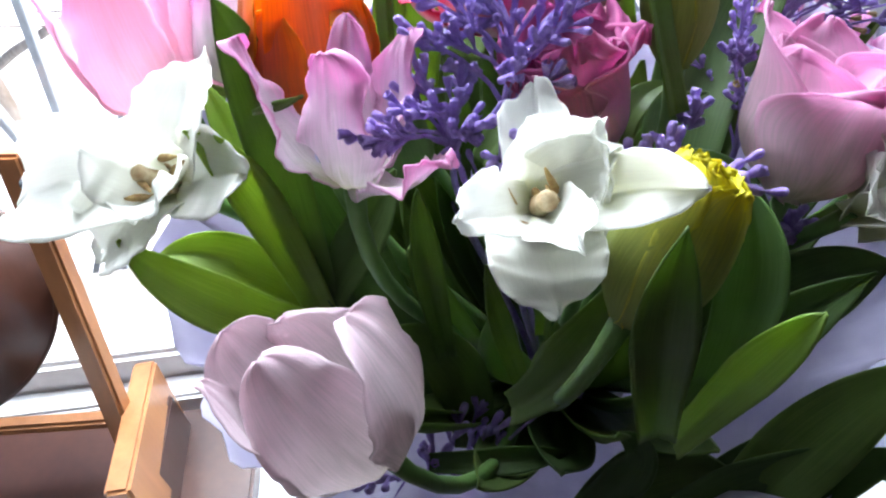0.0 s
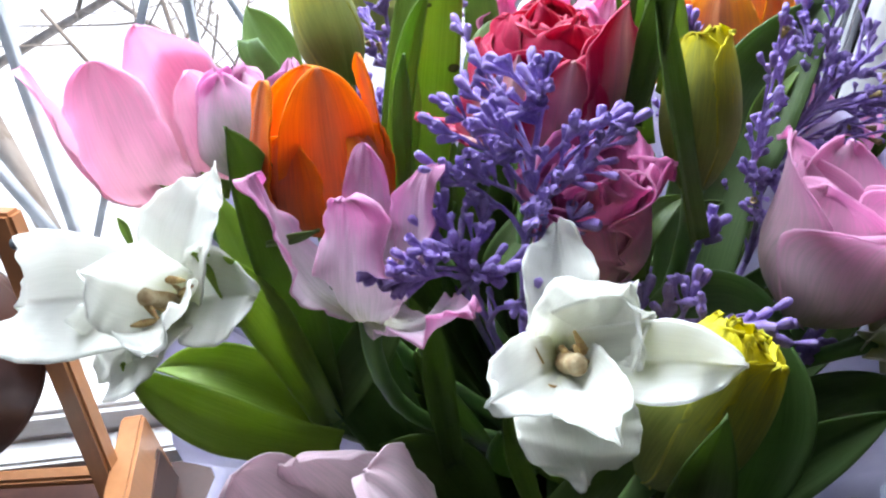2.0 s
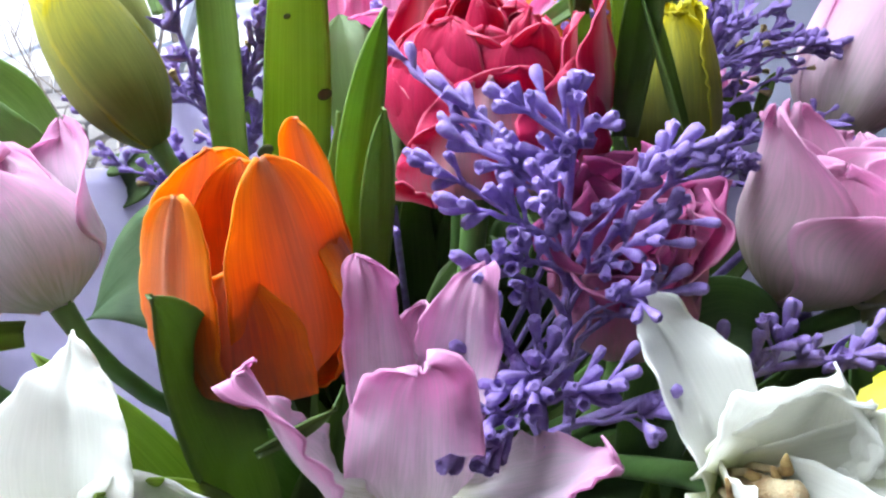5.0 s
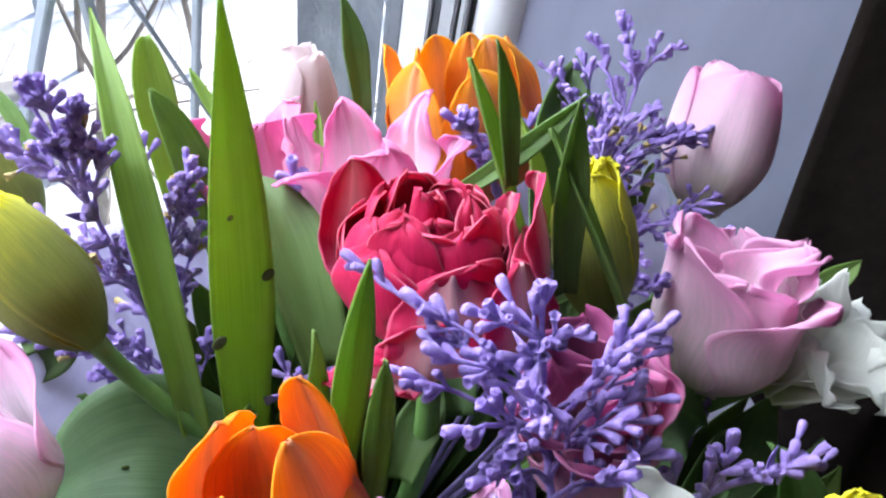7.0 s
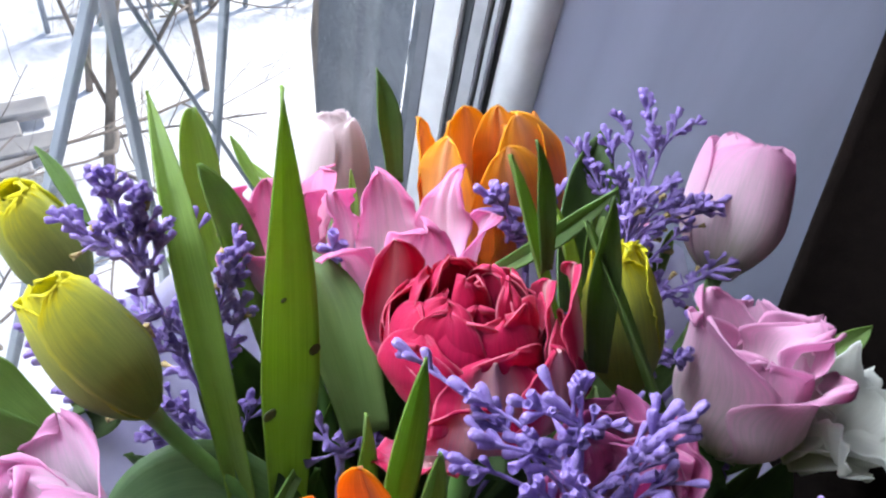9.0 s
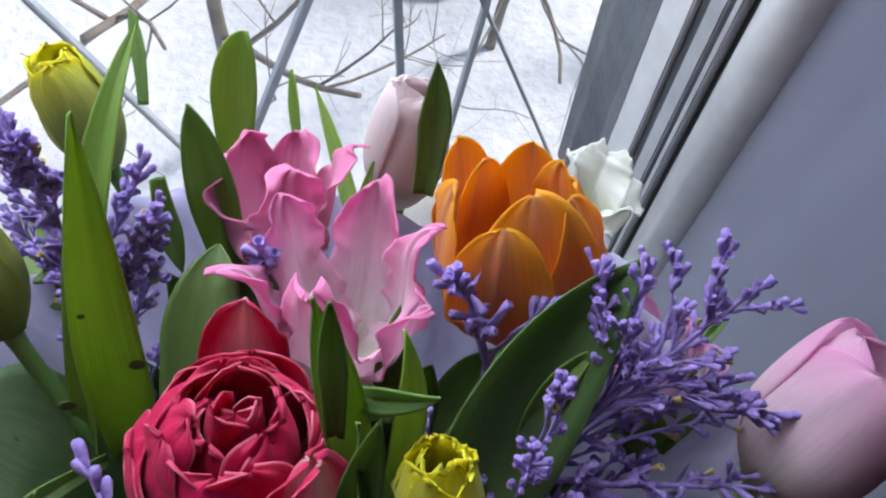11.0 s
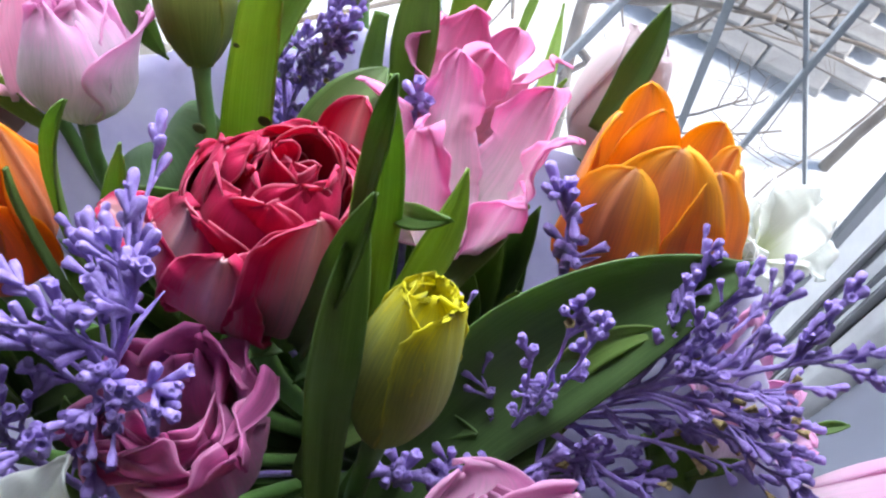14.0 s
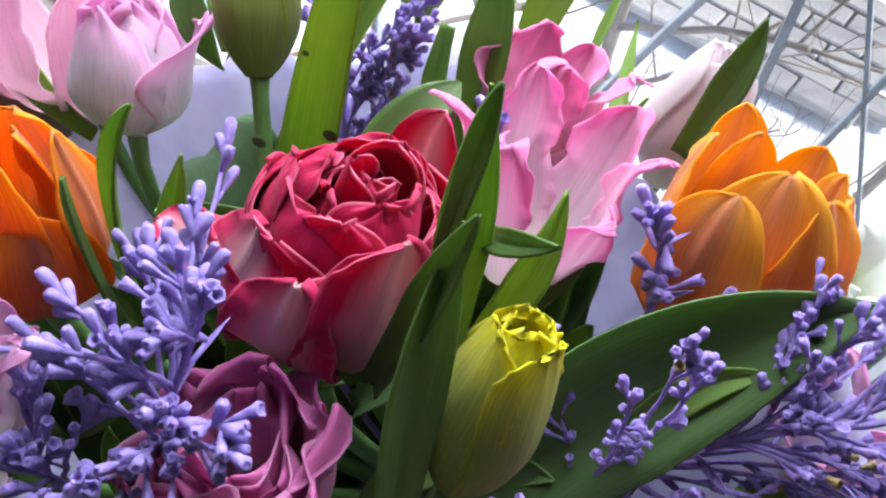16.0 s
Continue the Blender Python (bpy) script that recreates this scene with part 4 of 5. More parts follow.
def paper_place(u, v):
    a = math.pi * v
    corner = abs(math.sin(2.5 * a + 0.7)) ** 0.6
    top = 0.205 + 0.030 * corner + 0.012 * math.sin(a * 3 + 1) + 0.015 * max(0, math.sin(a)) - 0.055 * max(0, -math.sin(a))
    z = 0.02 + (top - 0.02) * u
    fold = 0.006 * math.sin(13 * a + 2 * u) * u + 0.004 * math.sin(29 * a + 1) * u
    far = 0.132 - 0.045 * max(0.0, math.sin(a))
    r = 0.045 + far * u**0.95 + fold
    return Vector((r * math.cos(a) - 0.010 * u, -0.012 + r * math.sin(a), z))


tagged(part("wrapping_paper", grid_sheet(26, 160, paper_place, 0.0005), PAPER), "pale lilac translucent paper wrapped round the bouquet", "wrapping paper")

# ---------------------------------------------------------------- flowers
cup_tulip((0.0420, -0.0540, 0.2940), (0.0480, -0.0265, 0.3400), 0.028, YELLOW, "fringed yellow tulip with jagged petal edges", 5, 50, 0.56, 0.46, 0.7, 0.012, 0.0012, group="fringed yellow tulips")
cup_tulip((-0.0860, 0.0500, 0.2810), (-0.0970, 0.0810, 0.3240), 0.031, OLIVE, "green-yellow fringed tulip bud among the leaves", 6, 95, 0.56, 0.46, 0.8, 0.010, 0.0009, group="fringed yellow tulips", via=(-0.0705, 0.0188, 0.2406))
cup_tulip((-0.0700, 0.1450, 0.2350), (-0.0790, 0.1680, 0.2850), 0.032, OLIVE, "green-yellow fringed tulip behind the purple sprig", 7, 100, 0.60, 0.50, 0.8, 0.010, 0.0011, group="fringed yellow tulips")
cup_tulip((-0.0010, -0.1600, 0.2900), (0.0240, -0.1460, 0.3310), 0.033, YELLOW, "fringed yellow tulip half hidden by a white petal", 8, 55, 0.56, 0.46, 0.8, 0.012, 0.0012, group="fringed yellow tulips")


# lilies begin
lily_tulip((-0.0765, -0.0990, 0.2990), (-0.0700, -0.0870, 0.3440), [
    ((-0.1011, -0.0827, 0.3498), 0.024, 0.017, 0.03),
    ((-0.0703, -0.0683, 0.3445), 0.020, 0.013, 0.10),
    ((-0.0551, -0.0802, 0.3451), 0.022, 0.014, 0.10),
    ((-0.0742, -0.0940, 0.3490), 0.033, 0.011, 0.06),
    ((-0.0451, -0.1207, 0.3269), 0.026, 0.017, 0.08),
    ((-0.0600, -0.0730, 0.3270), 0.024, 0.012, 0.00),
], LILAC, "lilac-pink wavy tulip with rolled petal tips", 21, "wavy tulips", 1.0, 0.62)
ruffled_tulip((0.0015, -0.0840, 0.2800), (-0.0035, -0.0735, 0.3290), 0.040, DUSKY, "dusky pink ruffled tulip behind the purple sprig", 22, 15, 0.76, 0.10, 0.75, 0.085, 3.2, 0.45, 5)
ruffled_tulip((0.0770, -0.0900, 0.2570), (0.0945, -0.0730, 0.3130), 0.052, MAUVE, "pale mauve-pink wavy tulip with folded outer petal", 23, 10, 0.92, 0.13, 0.14, 0.060, 1.9, 0.40, 2)
lily_tulip((0.0235, 0.0319, 0.2446), (0.0294, 0.0551, 0.3110), [
    ((0.0130, 0.0747, 0.3079), 0.033, 0.016, 0.03),
    ((0.0430, 0.0831, 0.2960), 0.036, 0.018, 0.05),
    ((0.0516, 0.0556, 0.3156), 0.031, 0.018, 0.12),
    ((0.0511, 0.0306, 0.3108), 0.024, 0.016, 0.05),
    ((0.0190, 0.0350, 0.3213), 0.040, 0.017, 0.05),
    ((-0.0014, 0.0515, 0.3143), 0.031, 0.018, 0.12),
], PINK, "bright pink lily-shaped tulip with ruffled petals", 24, "wavy tulips", 1.15, 0.62)
lily_tulip((-0.0012, 0.0837, 0.2376), (0.0086, 0.1176, 0.2772), [
    ((-0.0154, 0.1151, 0.2795), 0.038, 0.018, 0.04),
    ((-0.0034, 0.1270, 0.2741), 0.032, 0.014, 0.00),
    ((0.0320, 0.1162, 0.2793), 0.036, 0.018, 0.10),
    ((0.0142, 0.1025, 0.2839), 0.040, 0.016, 0.06),
    ((0.0157, 0.1271, 0.2694), 0.034, 0.014, 0.00),
], DEEP, "deep pink lily-shaped tulip behind the bright one", 25, "wavy tulips", 1.15, 0.58)
cup_tulip((-0.1315, 0.0225, 0.2565), (-0.1345, 0.0450, 0.2990), 0.044, LILAC, "pink wavy tulip with a pale base beside the orange one", 26, 200, 0.55, 0.36, 0.45, 0.085, 0.0006, 0.36, 0.75, "wavy tulips")
lily_tulip((0.1554, 0.0131, 0.2018), (0.1441, 0.0256, 0.2515), [
    ((0.1366, 0.0471, 0.2570), 0.024, 0.012, 0.05),
    ((0.1549, 0.0284, 0.2492), 0.026, 0.014, 0.10),
    ((0.1646, 0.0160, 0.2466), 0.026, 0.014, 0.10),
    ((0.1257, 0.0246, 0.2486), 0.024, 0.012, 0.10),
    ((0.1389, 0.0120, 0.2564), 0.030, 0.014, 0.00),
], LILAC, "small faded pink tulip under the purple sprig", 27)
lily_tulip((-0.0776, -0.1667, 0.2431), (-0.1062, -0.1502, 0.2918), [
    ((-0.0773, -0.1539, 0.3033), 0.050, 0.026, -0.05),
    ((-0.1020, -0.1343, 0.2867), 0.050, 0.026, -0.08),
    ((-0.1233, -0.1402, 0.2845), 0.046, 0.025, -0.05),
    ((-0.1048, -0.1636, 0.2980), 0.046, 0.026, -0.03),
    ((-0.1236, -0.1588, 0.2866), 0.032, 0.026, 0.04),
], BLUSH, "pale blush pink half-open tulip bending over the paper", 1, "cup tulips", 0.36, 0.56)
lily_tulip((-0.1701, 0.0365, 0.2369), (-0.1836, 0.0627, 0.3074), [
    ((-0.2235, 0.0532, 0.3109), 0.056, 0.036, 0.02),
    ((-0.1803, 0.0838, 0.3092), 0.056, 0.036, -0.04),
    ((-0.1536, 0.0476, 0.3029), 0.046, 0.034, -0.03),
    ((-0.1910, 0.0398, 0.3176), 0.056, 0.036, -0.03),
    ((-0.1695, 0.0889, 0.2962), 0.050, 0.034, -0.05),
], ROSE, "large rose pink tulip leaning out to the window", 4, "cup tulips", 0.36, 0.56)
lily_tulip((-0.0905, -0.0540, 0.2980), (-0.0855, -0.0400, 0.3540), [
    ((-0.1006, -0.0463, 0.3560), 0.026, 0.025, -0.02),
    ((-0.0712, -0.0351, 0.3536), 0.022, 0.024, 0.00),
    ((-0.0826, -0.0474, 0.3595), 0.036, 0.023, -0.03),
    ((-0.0893, -0.0295, 0.3499), 0.036, 0.023, -0.03),
    ((-0.0720, -0.0520, 0.3400), 0.034, 0.025, -0.05),
    ((-0.0965, -0.0575, 0.3430), 0.034, 0.024, -0.05),
    ((-0.0842, -0.0365, 0.3486), 0.030, 0.018, 0.00),
], ORANGE, "glowing orange double tulip with darker streaks", 31, "orange tulips", 0.25, 0.56, 0.0042)
lily_tulip((0.0949, 0.0485, 0.2368), (0.0921, 0.0689, 0.3093), [
    ((0.0761, 0.0926, 0.3015), 0.036, 0.030, 0.02),
    ((0.0683, 0.0700, 0.3105), 0.040, 0.033, -0.03),
    ((0.0824, 0.0809, 0.3034), 0.036, 0.026, 0.00),
    ((0.1016, 0.0883, 0.2979), 0.034, 0.028, 0.05),
    ((0.1059, 0.0754, 0.3043), 0.030, 0.026, 0.05),
    ((0.1129, 0.0679, 0.3058), 0.032, 0.031, -0.02),
    ((0.0918, 0.0526, 0.3249), 0.052, 0.033, -0.05),
    ((0.0798, 0.0456, 0.3175), 0.044, 0.033, -0.06),
    ((0.1061, 0.0538, 0.3187), 0.038, 0.033, -0.04),
    ((0.0960, 0.0622, 0.3081), 0.030, 0.020, 0.00),
], APRICOT, "large apricot-orange double tulip opening at the top", 32, "orange tulips", 0.25, 0.56, 0.0042)
cup_tulip((0.1675, -0.0349, 0.2435), (0.2012, -0.0097, 0.2970), 0.050, MAUVE, "soft pink closed tulip at the edge of the bouquet", 33, 80, 0.78, 0.66, 0.85, 0.014)
cup_tulip((0.0555, 0.1241, 0.2060), (0.0669, 0.1421, 0.2735), 0.038, PALE, "almost white pale pink closed tulip near the glass", 34, 10, 0.50, 0.42, 0.85, 0.008)
peony_tulip((-0.0112, -0.0248, 0.2980), (-0.0030, -0.0090, 0.3360), [
    ((-0.0521, -0.0311, 0.3264), 0.026, 0.030, 0.06),
    ((-0.0162, -0.0295, 0.3429), 0.042, 0.032, 0.04),
    ((0.0124, -0.0198, 0.3467), 0.042, 0.032, 0.06),
    ((0.0001, 0.0269, 0.3302), 0.030, 0.038, 0.04),
    ((0.0172, -0.0247, 0.3564), 0.034, 0.036, 0.03),
    ((-0.0015, -0.0406, 0.3453), 0.034, 0.034, 0.00),
    ((-0.0273, -0.0340, 0.3352), 0.034, 0.032, 0.05),
], 0.066, "crimson peony tulip with cream stripes and frilled petals", 41)
# lilies end

open_tulip((-0.1430, -0.0760, 0.2880), (-0.1540, -0.1000, 0.3300), [((-0.2243, -0.0429, 0.2595), 0.040, 0.22), ((-0.1150, -0.0800, 0.2930), 0.030, 0.20), ((-0.1744, -0.0939, 0.2717), 0.034, 0.22), ((-0.1424, -0.1097, 0.3060), 0.026, 0.05), ((-0.1639, -0.0857, 0.3197), 0.030, 0.05), ((-0.1272, -0.0389, 0.3180), 0.026, 0.15)], WHITE, "wide open white tulip with dry brown anthers", 51)
open_tulip((-0.0210, -0.1340, 0.3120), (-0.0260, -0.1600, 0.3560), [((-0.0443, -0.1635, 0.3437), 0.020, -0.05), ((-0.0160, -0.0950, 0.3275), 0.020, 0.10), ((-0.0048, -0.1330, 0.3420), 0.030, 0.0), ((-0.0006, -0.1400, 0.3380), 0.024, 0.0), ((0.0181, -0.1567, 0.3360), 0.019, 0.14), ((-0.0209, -0.1684, 0.3077), 0.032, 0.25), ((-0.0085, -0.1490, 0.2960), 0.026, 0.30), ((-0.0173, -0.1740, 0.3400), 0.020, 0.0)], WHITE, "open white tulip with ragged petals and brown stamens", 52)
open_tulip((0.0960, -0.1050, 0.2600), (0.1180, -0.1250, 0.3050), [((0.1062, -0.0889, 0.2990), 0.030, 0.25), ((0.1430, -0.1100, 0.2760), 0.036, 0.30), ((0.0850, -0.1260, 0.2830), 0.034, 0.30), ((0.1350, -0.1350, 0.2650), 0.034, 0.30), ((0.1080, -0.1450, 0.2750), 0.032, 0.30)], WHITE, "white open tulip with curling petals beside the pink one", 53, False)
open_tulip((0.1400, 0.1010, 0.2050), (0.1520, 0.1150, 0.2450), [((0.1691, 0.0973, 0.2160), 0.026, 0.3), ((0.1361, 0.1260, 0.2310), 0.026, 0.3), ((0.1560, 0.1240, 0.2290), 0.026, 0.35), ((0.1500, 0.0850, 0.2180), 0.026, 0.3), ((0.1220, 0.1060, 0.2250), 0.024, 0.3)], WHITE, "small white ruffled tulip near the window frame", 54, False)

# ---------------------------------------------------------------- leaves and purple sprigs
rng = random.Random(77)
# filler leaves added low down, their dark green holding the bunch's shade
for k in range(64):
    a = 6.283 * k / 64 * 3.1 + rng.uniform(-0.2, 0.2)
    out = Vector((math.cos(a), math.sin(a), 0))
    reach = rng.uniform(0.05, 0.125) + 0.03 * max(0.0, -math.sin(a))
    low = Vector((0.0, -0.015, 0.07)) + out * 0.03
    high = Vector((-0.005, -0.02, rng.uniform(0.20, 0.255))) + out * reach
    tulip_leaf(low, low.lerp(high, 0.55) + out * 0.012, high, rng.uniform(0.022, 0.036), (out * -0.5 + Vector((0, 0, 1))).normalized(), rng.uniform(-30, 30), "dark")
marked = tulip_leaf((-0.0600, 0.0100, 0.2050), (-0.0470, 0.0270, 0.2930), (-0.0270, 0.0540, 0.3890), 0.0225, (0.05, -0.60, 0.80), 0, 'backlit')
tulip_leaf((0.0620, 0.0900, 0.2700), (0.0685, 0.1055, 0.2940), (0.0717, 0.1194, 0.3129), 0.0125, (-0.25, -0.50, 0.83), 15, 'dark')
tulip_leaf((-0.0150, 0.1200, 0.2300), (-0.0070, 0.1447, 0.2787), (0.0017, 0.1590, 0.2957), 0.0190, (0.10, -0.60, 0.80), 0, 'backlit')
tulip_leaf((-0.0180, 0.0750, 0.2200), (-0.0180, 0.1000, 0.2750), (-0.0202, 0.1196, 0.3044), 0.0190, (-0.10, -0.60, 0.80), 10, 'green')
tulip_leaf((-0.0772, 0.0065, 0.2232), (-0.0547, 0.0683, 0.3015), (-0.0283, 0.1359, 0.3336), 0.0130, (-0.27, -0.55, 0.79), 10, 'backlit')
tulip_leaf((0.0149, 0.1261, 0.2587), (0.0156, 0.1419, 0.2676), (0.0165, 0.1547, 0.2751), 0.0047, (-0.39, -0.61, 0.69), 0, 'backlit')
tulip_leaf((-0.0319, -0.0003, 0.2717), (-0.0193, 0.0359, 0.2933), (-0.0120, 0.0637, 0.2999), 0.0266, (-0.39, -0.44, 0.81), 15, 'dark')
tulip_leaf((0.0222, -0.0175, 0.3409), (0.0248, -0.0072, 0.3643), (0.0265, 0.0022, 0.3799), 0.0069, (-0.64, -0.35, 0.68), 40, 'dark')
tulip_leaf((0.0203, 0.0008, 0.3227), (0.0348, -0.0109, 0.3441), (0.0483, -0.0182, 0.3631), 0.0070, (-0.64, -0.31, 0.71), 0, 'green')
tulip_leaf((0.0185, -0.0480, 0.3221), (0.0271, -0.0338, 0.3478), (0.0336, -0.0244, 0.3734), 0.0108, (-0.64, -0.23, 0.73), 30, 'dark')
tulip_leaf((-0.0655, -0.0450, 0.2900), (-0.0570, -0.0370, 0.3420), (-0.0459, -0.0288, 0.3696), 0.0092, (-0.40, -0.29, 0.87), 25, 'backlit')
tulip_leaf((-0.0615, -0.0540, 0.2950), (-0.0590, -0.0500, 0.3340), (-0.0560, -0.0462, 0.3590), 0.0075, (-0.38, -0.22, 0.90), 20, 'green')
tulip_leaf((0.1613, -0.0938, 0.2451), (0.1749, -0.0992, 0.2518), (0.1883, -0.1028, 0.2594), 0.0115, (-0.74, 0.02, 0.67), 0, 'green')
tulip_leaf((-0.1122, 0.0731, 0.1805), (-0.1157, 0.1129, 0.1859), (-0.1248, 0.1600, 0.1912), 0.0346, (-0.04, -0.51, 0.86), 10, 'green')
tulip_leaf((-0.0650, -0.0020, 0.2060), (-0.0900, 0.0220, 0.2480), (-0.1260, 0.0420, 0.2180), 0.0540, (-0.15, -0.05, 0.97), -8, 'broad')
tulip_leaf((-0.0521, 0.1674, 0.2466), (-0.0509, 0.1876, 0.2582), (-0.0524, 0.2056, 0.2667), 0.0071, (-0.21, -0.70, 0.68), 0, 'green')
tulip_leaf((0.0067, 0.0633, 0.2728), (0.0131, 0.0718, 0.2819), (0.0170, 0.0797, 0.2889), 0.0079, (-0.44, -0.49, 0.75), 0, 'green')
tulip_leaf((0.0318, 0.0815, 0.2603), (0.0381, 0.0915, 0.2700), (0.0443, 0.1014, 0.2798), 0.0041, (-0.47, -0.51, 0.72), 0, 'backlit')
tulip_leaf((0.1300, -0.0200, 0.2623), (0.1367, -0.0154, 0.2695), (0.1423, -0.0121, 0.2752), 0.0047, (-0.70, -0.20, 0.68), 0, 'green')
tulip_leaf((-0.0011, -0.0378, 0.2536), (0.0108, -0.0225, 0.2567), (0.0034, -0.0252, 0.2367), 0.0175, (-0.45, -0.22, 0.86), 0, 'dark')
tulip_leaf((-0.1014, 0.0987, 0.2152), (-0.0910, 0.0914, 0.2321), (-0.0972, 0.1118, 0.2251), 0.0203, (-0.12, -0.52, 0.85), 0, 'dark')
tulip_leaf((0.0402, -0.0713, 0.2367), (0.0741, -0.0082, 0.2800), (0.1245, 0.0305, 0.3143), 0.0448, (0.05, -0.36, 0.93), 8, 'dark')
tulip_leaf((-0.1045, -0.0859, 0.3229), (-0.0961, -0.0866, 0.3248), (-0.0875, -0.0867, 0.3272), 0.0028, (0.17, -0.74, 0.65), 0, 'dark')
tulip_leaf((0.0388, 0.0593, 0.2235), (0.0324, 0.1143, 0.2405), (0.0243, 0.1629, 0.2548), 0.0074, (0.16, -0.60, 0.78), 0, 'backlit')
tulip_leaf((0.0338, 0.0036, 0.2658), (0.0409, 0.0267, 0.2697), (0.0508, 0.0477, 0.2719), 0.0111, (0.17, -0.45, 0.88), 0, 'dark')
tulip_leaf((0.0364, -0.0785, 0.2933), (0.0311, -0.0497, 0.3314), (0.0293, -0.0207, 0.3630), 0.0138, (0.28, -0.25, 0.93), 15, 'green')
tulip_leaf((0.0283, -0.0342, 0.2998), (0.0245, -0.0115, 0.3402), (0.0225, 0.0071, 0.3725), 0.0141, (0.30, -0.43, 0.85), 10, 'backlit')
tulip_leaf((0.0344, -0.0284, 0.3182), (0.0415, -0.0114, 0.3340), (0.0435, 0.0048, 0.3494), 0.0105, (0.22, -0.42, 0.88), 20, 'backlit')
tulip_leaf((0.0052, -0.0387, 0.2860), (0.0018, -0.0372, 0.2932), (-0.0041, -0.0420, 0.2979), 0.0087, (0.34, -0.26, 0.90), 0, 'green')
tulip_leaf((0.0761, -0.0296, 0.2509), (0.0867, -0.0049, 0.2832), (0.1084, 0.0093, 0.2964), 0.0106, (0.01, -0.38, 0.93), 0, 'backlit')
tulip_leaf((0.1294, -0.0181, 0.2439), (0.1223, -0.0131, 0.2594), (0.1136, -0.0117, 0.2621), 0.0220, (-0.12, -0.32, 0.94), 0, 'dark')
tulip_leaf((0.1734, 0.0275, 0.2217), (0.1805, 0.0324, 0.2224), (0.1879, 0.0366, 0.2227), 0.0047, (-0.27, -0.39, 0.88), 0, 'green')
tulip_leaf((-0.0582, 0.0057, 0.2658), (-0.0764, -0.0064, 0.2755), (-0.0832, -0.0157, 0.2840), 0.0074, (0.53, -0.31, 0.79), 0, 'green')
tulip_leaf((-0.0407, 0.1134, 0.2688), (-0.0410, 0.0999, 0.2508), (-0.0397, 0.0883, 0.2335), 0.0099, (0.36, -0.56, 0.75), 0, 'green')
tulip_leaf((-0.1051, -0.0786, 0.2144), (-0.1077, -0.0642, 0.3022), (-0.1111, -0.0643, 0.3523), 0.0221, (0.19, -0.73, 0.66), 10, 'dark')
tulip_leaf((-0.1098, -0.0780, 0.2015), (-0.1237, -0.0489, 0.2555), (-0.1374, -0.0248, 0.2982), 0.0207, (0.21, -0.68, 0.71), 0, 'backlit')
tulip_leaf((-0.1047, -0.0839, 0.2096), (-0.1168, -0.0775, 0.2766), (-0.1340, -0.0715, 0.3082), 0.0184, (0.21, -0.66, 0.72), 10, 'backlit')
tulip_leaf((-0.0990, -0.1003, 0.2216), (-0.1371, -0.1035, 0.2533), (-0.1625, -0.0950, 0.2833), 0.0215, (0.28, -0.56, 0.78), 0, 'backlit')
tulip_leaf((-0.1056, -0.0821, 0.2113), (-0.1335, -0.0764, 0.2441), (-0.1653, -0.0744, 0.2507), 0.0222, (0.25, -0.61, 0.76), 0, 'backlit')
tulip_leaf((-0.1427, 0.0138, 0.2590), (-0.1690, 0.0190, 0.2684), (-0.1927, 0.0337, 0.2715), 0.0128, (0.30, -0.76, 0.58), 0, 'backlit')
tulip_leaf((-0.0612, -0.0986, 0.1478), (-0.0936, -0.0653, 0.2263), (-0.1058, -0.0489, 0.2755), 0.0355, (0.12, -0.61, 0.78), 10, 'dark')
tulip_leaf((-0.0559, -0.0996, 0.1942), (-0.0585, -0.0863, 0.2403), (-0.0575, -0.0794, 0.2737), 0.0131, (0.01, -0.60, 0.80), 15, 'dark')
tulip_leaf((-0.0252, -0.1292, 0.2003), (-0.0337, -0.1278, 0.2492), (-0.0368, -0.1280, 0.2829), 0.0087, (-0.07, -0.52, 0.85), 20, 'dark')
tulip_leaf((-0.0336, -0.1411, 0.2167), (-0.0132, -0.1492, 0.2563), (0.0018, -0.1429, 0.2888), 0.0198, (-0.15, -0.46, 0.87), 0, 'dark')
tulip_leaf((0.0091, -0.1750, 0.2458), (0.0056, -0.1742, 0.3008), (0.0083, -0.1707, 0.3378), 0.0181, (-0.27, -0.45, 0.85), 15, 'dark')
tulip_leaf((0.0355, -0.1522, 0.2322), (0.0464, -0.1388, 0.2713), (0.0451, -0.1184, 0.2968), 0.0229, (-0.36, -0.49, 0.79), 0, 'green')
tulip_leaf((0.0280, -0.1411, 0.1884), (0.0583, -0.1341, 0.2280), (0.0909, -0.1335, 0.2617), 0.0241, (-0.35, -0.44, 0.83), 10, 'green')
tulip_leaf((0.0531, -0.1201, 0.2070), (0.0810, -0.1158, 0.2306), (0.1124, -0.1132, 0.2391), 0.0312, (-0.41, -0.47, 0.78), 0, 'dark')
tulip_leaf((0.0145, -0.1746, 0.2393), (0.0283, -0.1828, 0.2925), (0.0393, -0.1847, 0.3176), 0.0138, (-0.35, -0.39, 0.85), 10, 'backlit')
tulip_leaf((-0.0503, -0.1172, 0.1441), (-0.0540, -0.1007, 0.1864), (-0.0840, -0.0987, 0.2160), 0.0264, (0.00, -0.49, 0.87), 0, 'dark')
tulip_leaf((-0.0185, -0.1224, 0.2335), (-0.0165, -0.1217, 0.2612), (-0.0154, -0.1166, 0.2794), 0.0076, (-0.14, -0.55, 0.83), 0, 'green')
tulip_leaf((0.0430, -0.1145, 0.2665), (0.0253, -0.1176, 0.2641), (0.0129, -0.1238, 0.2587), 0.0191, (-0.28, -0.54, 0.79), 0, 'dark')
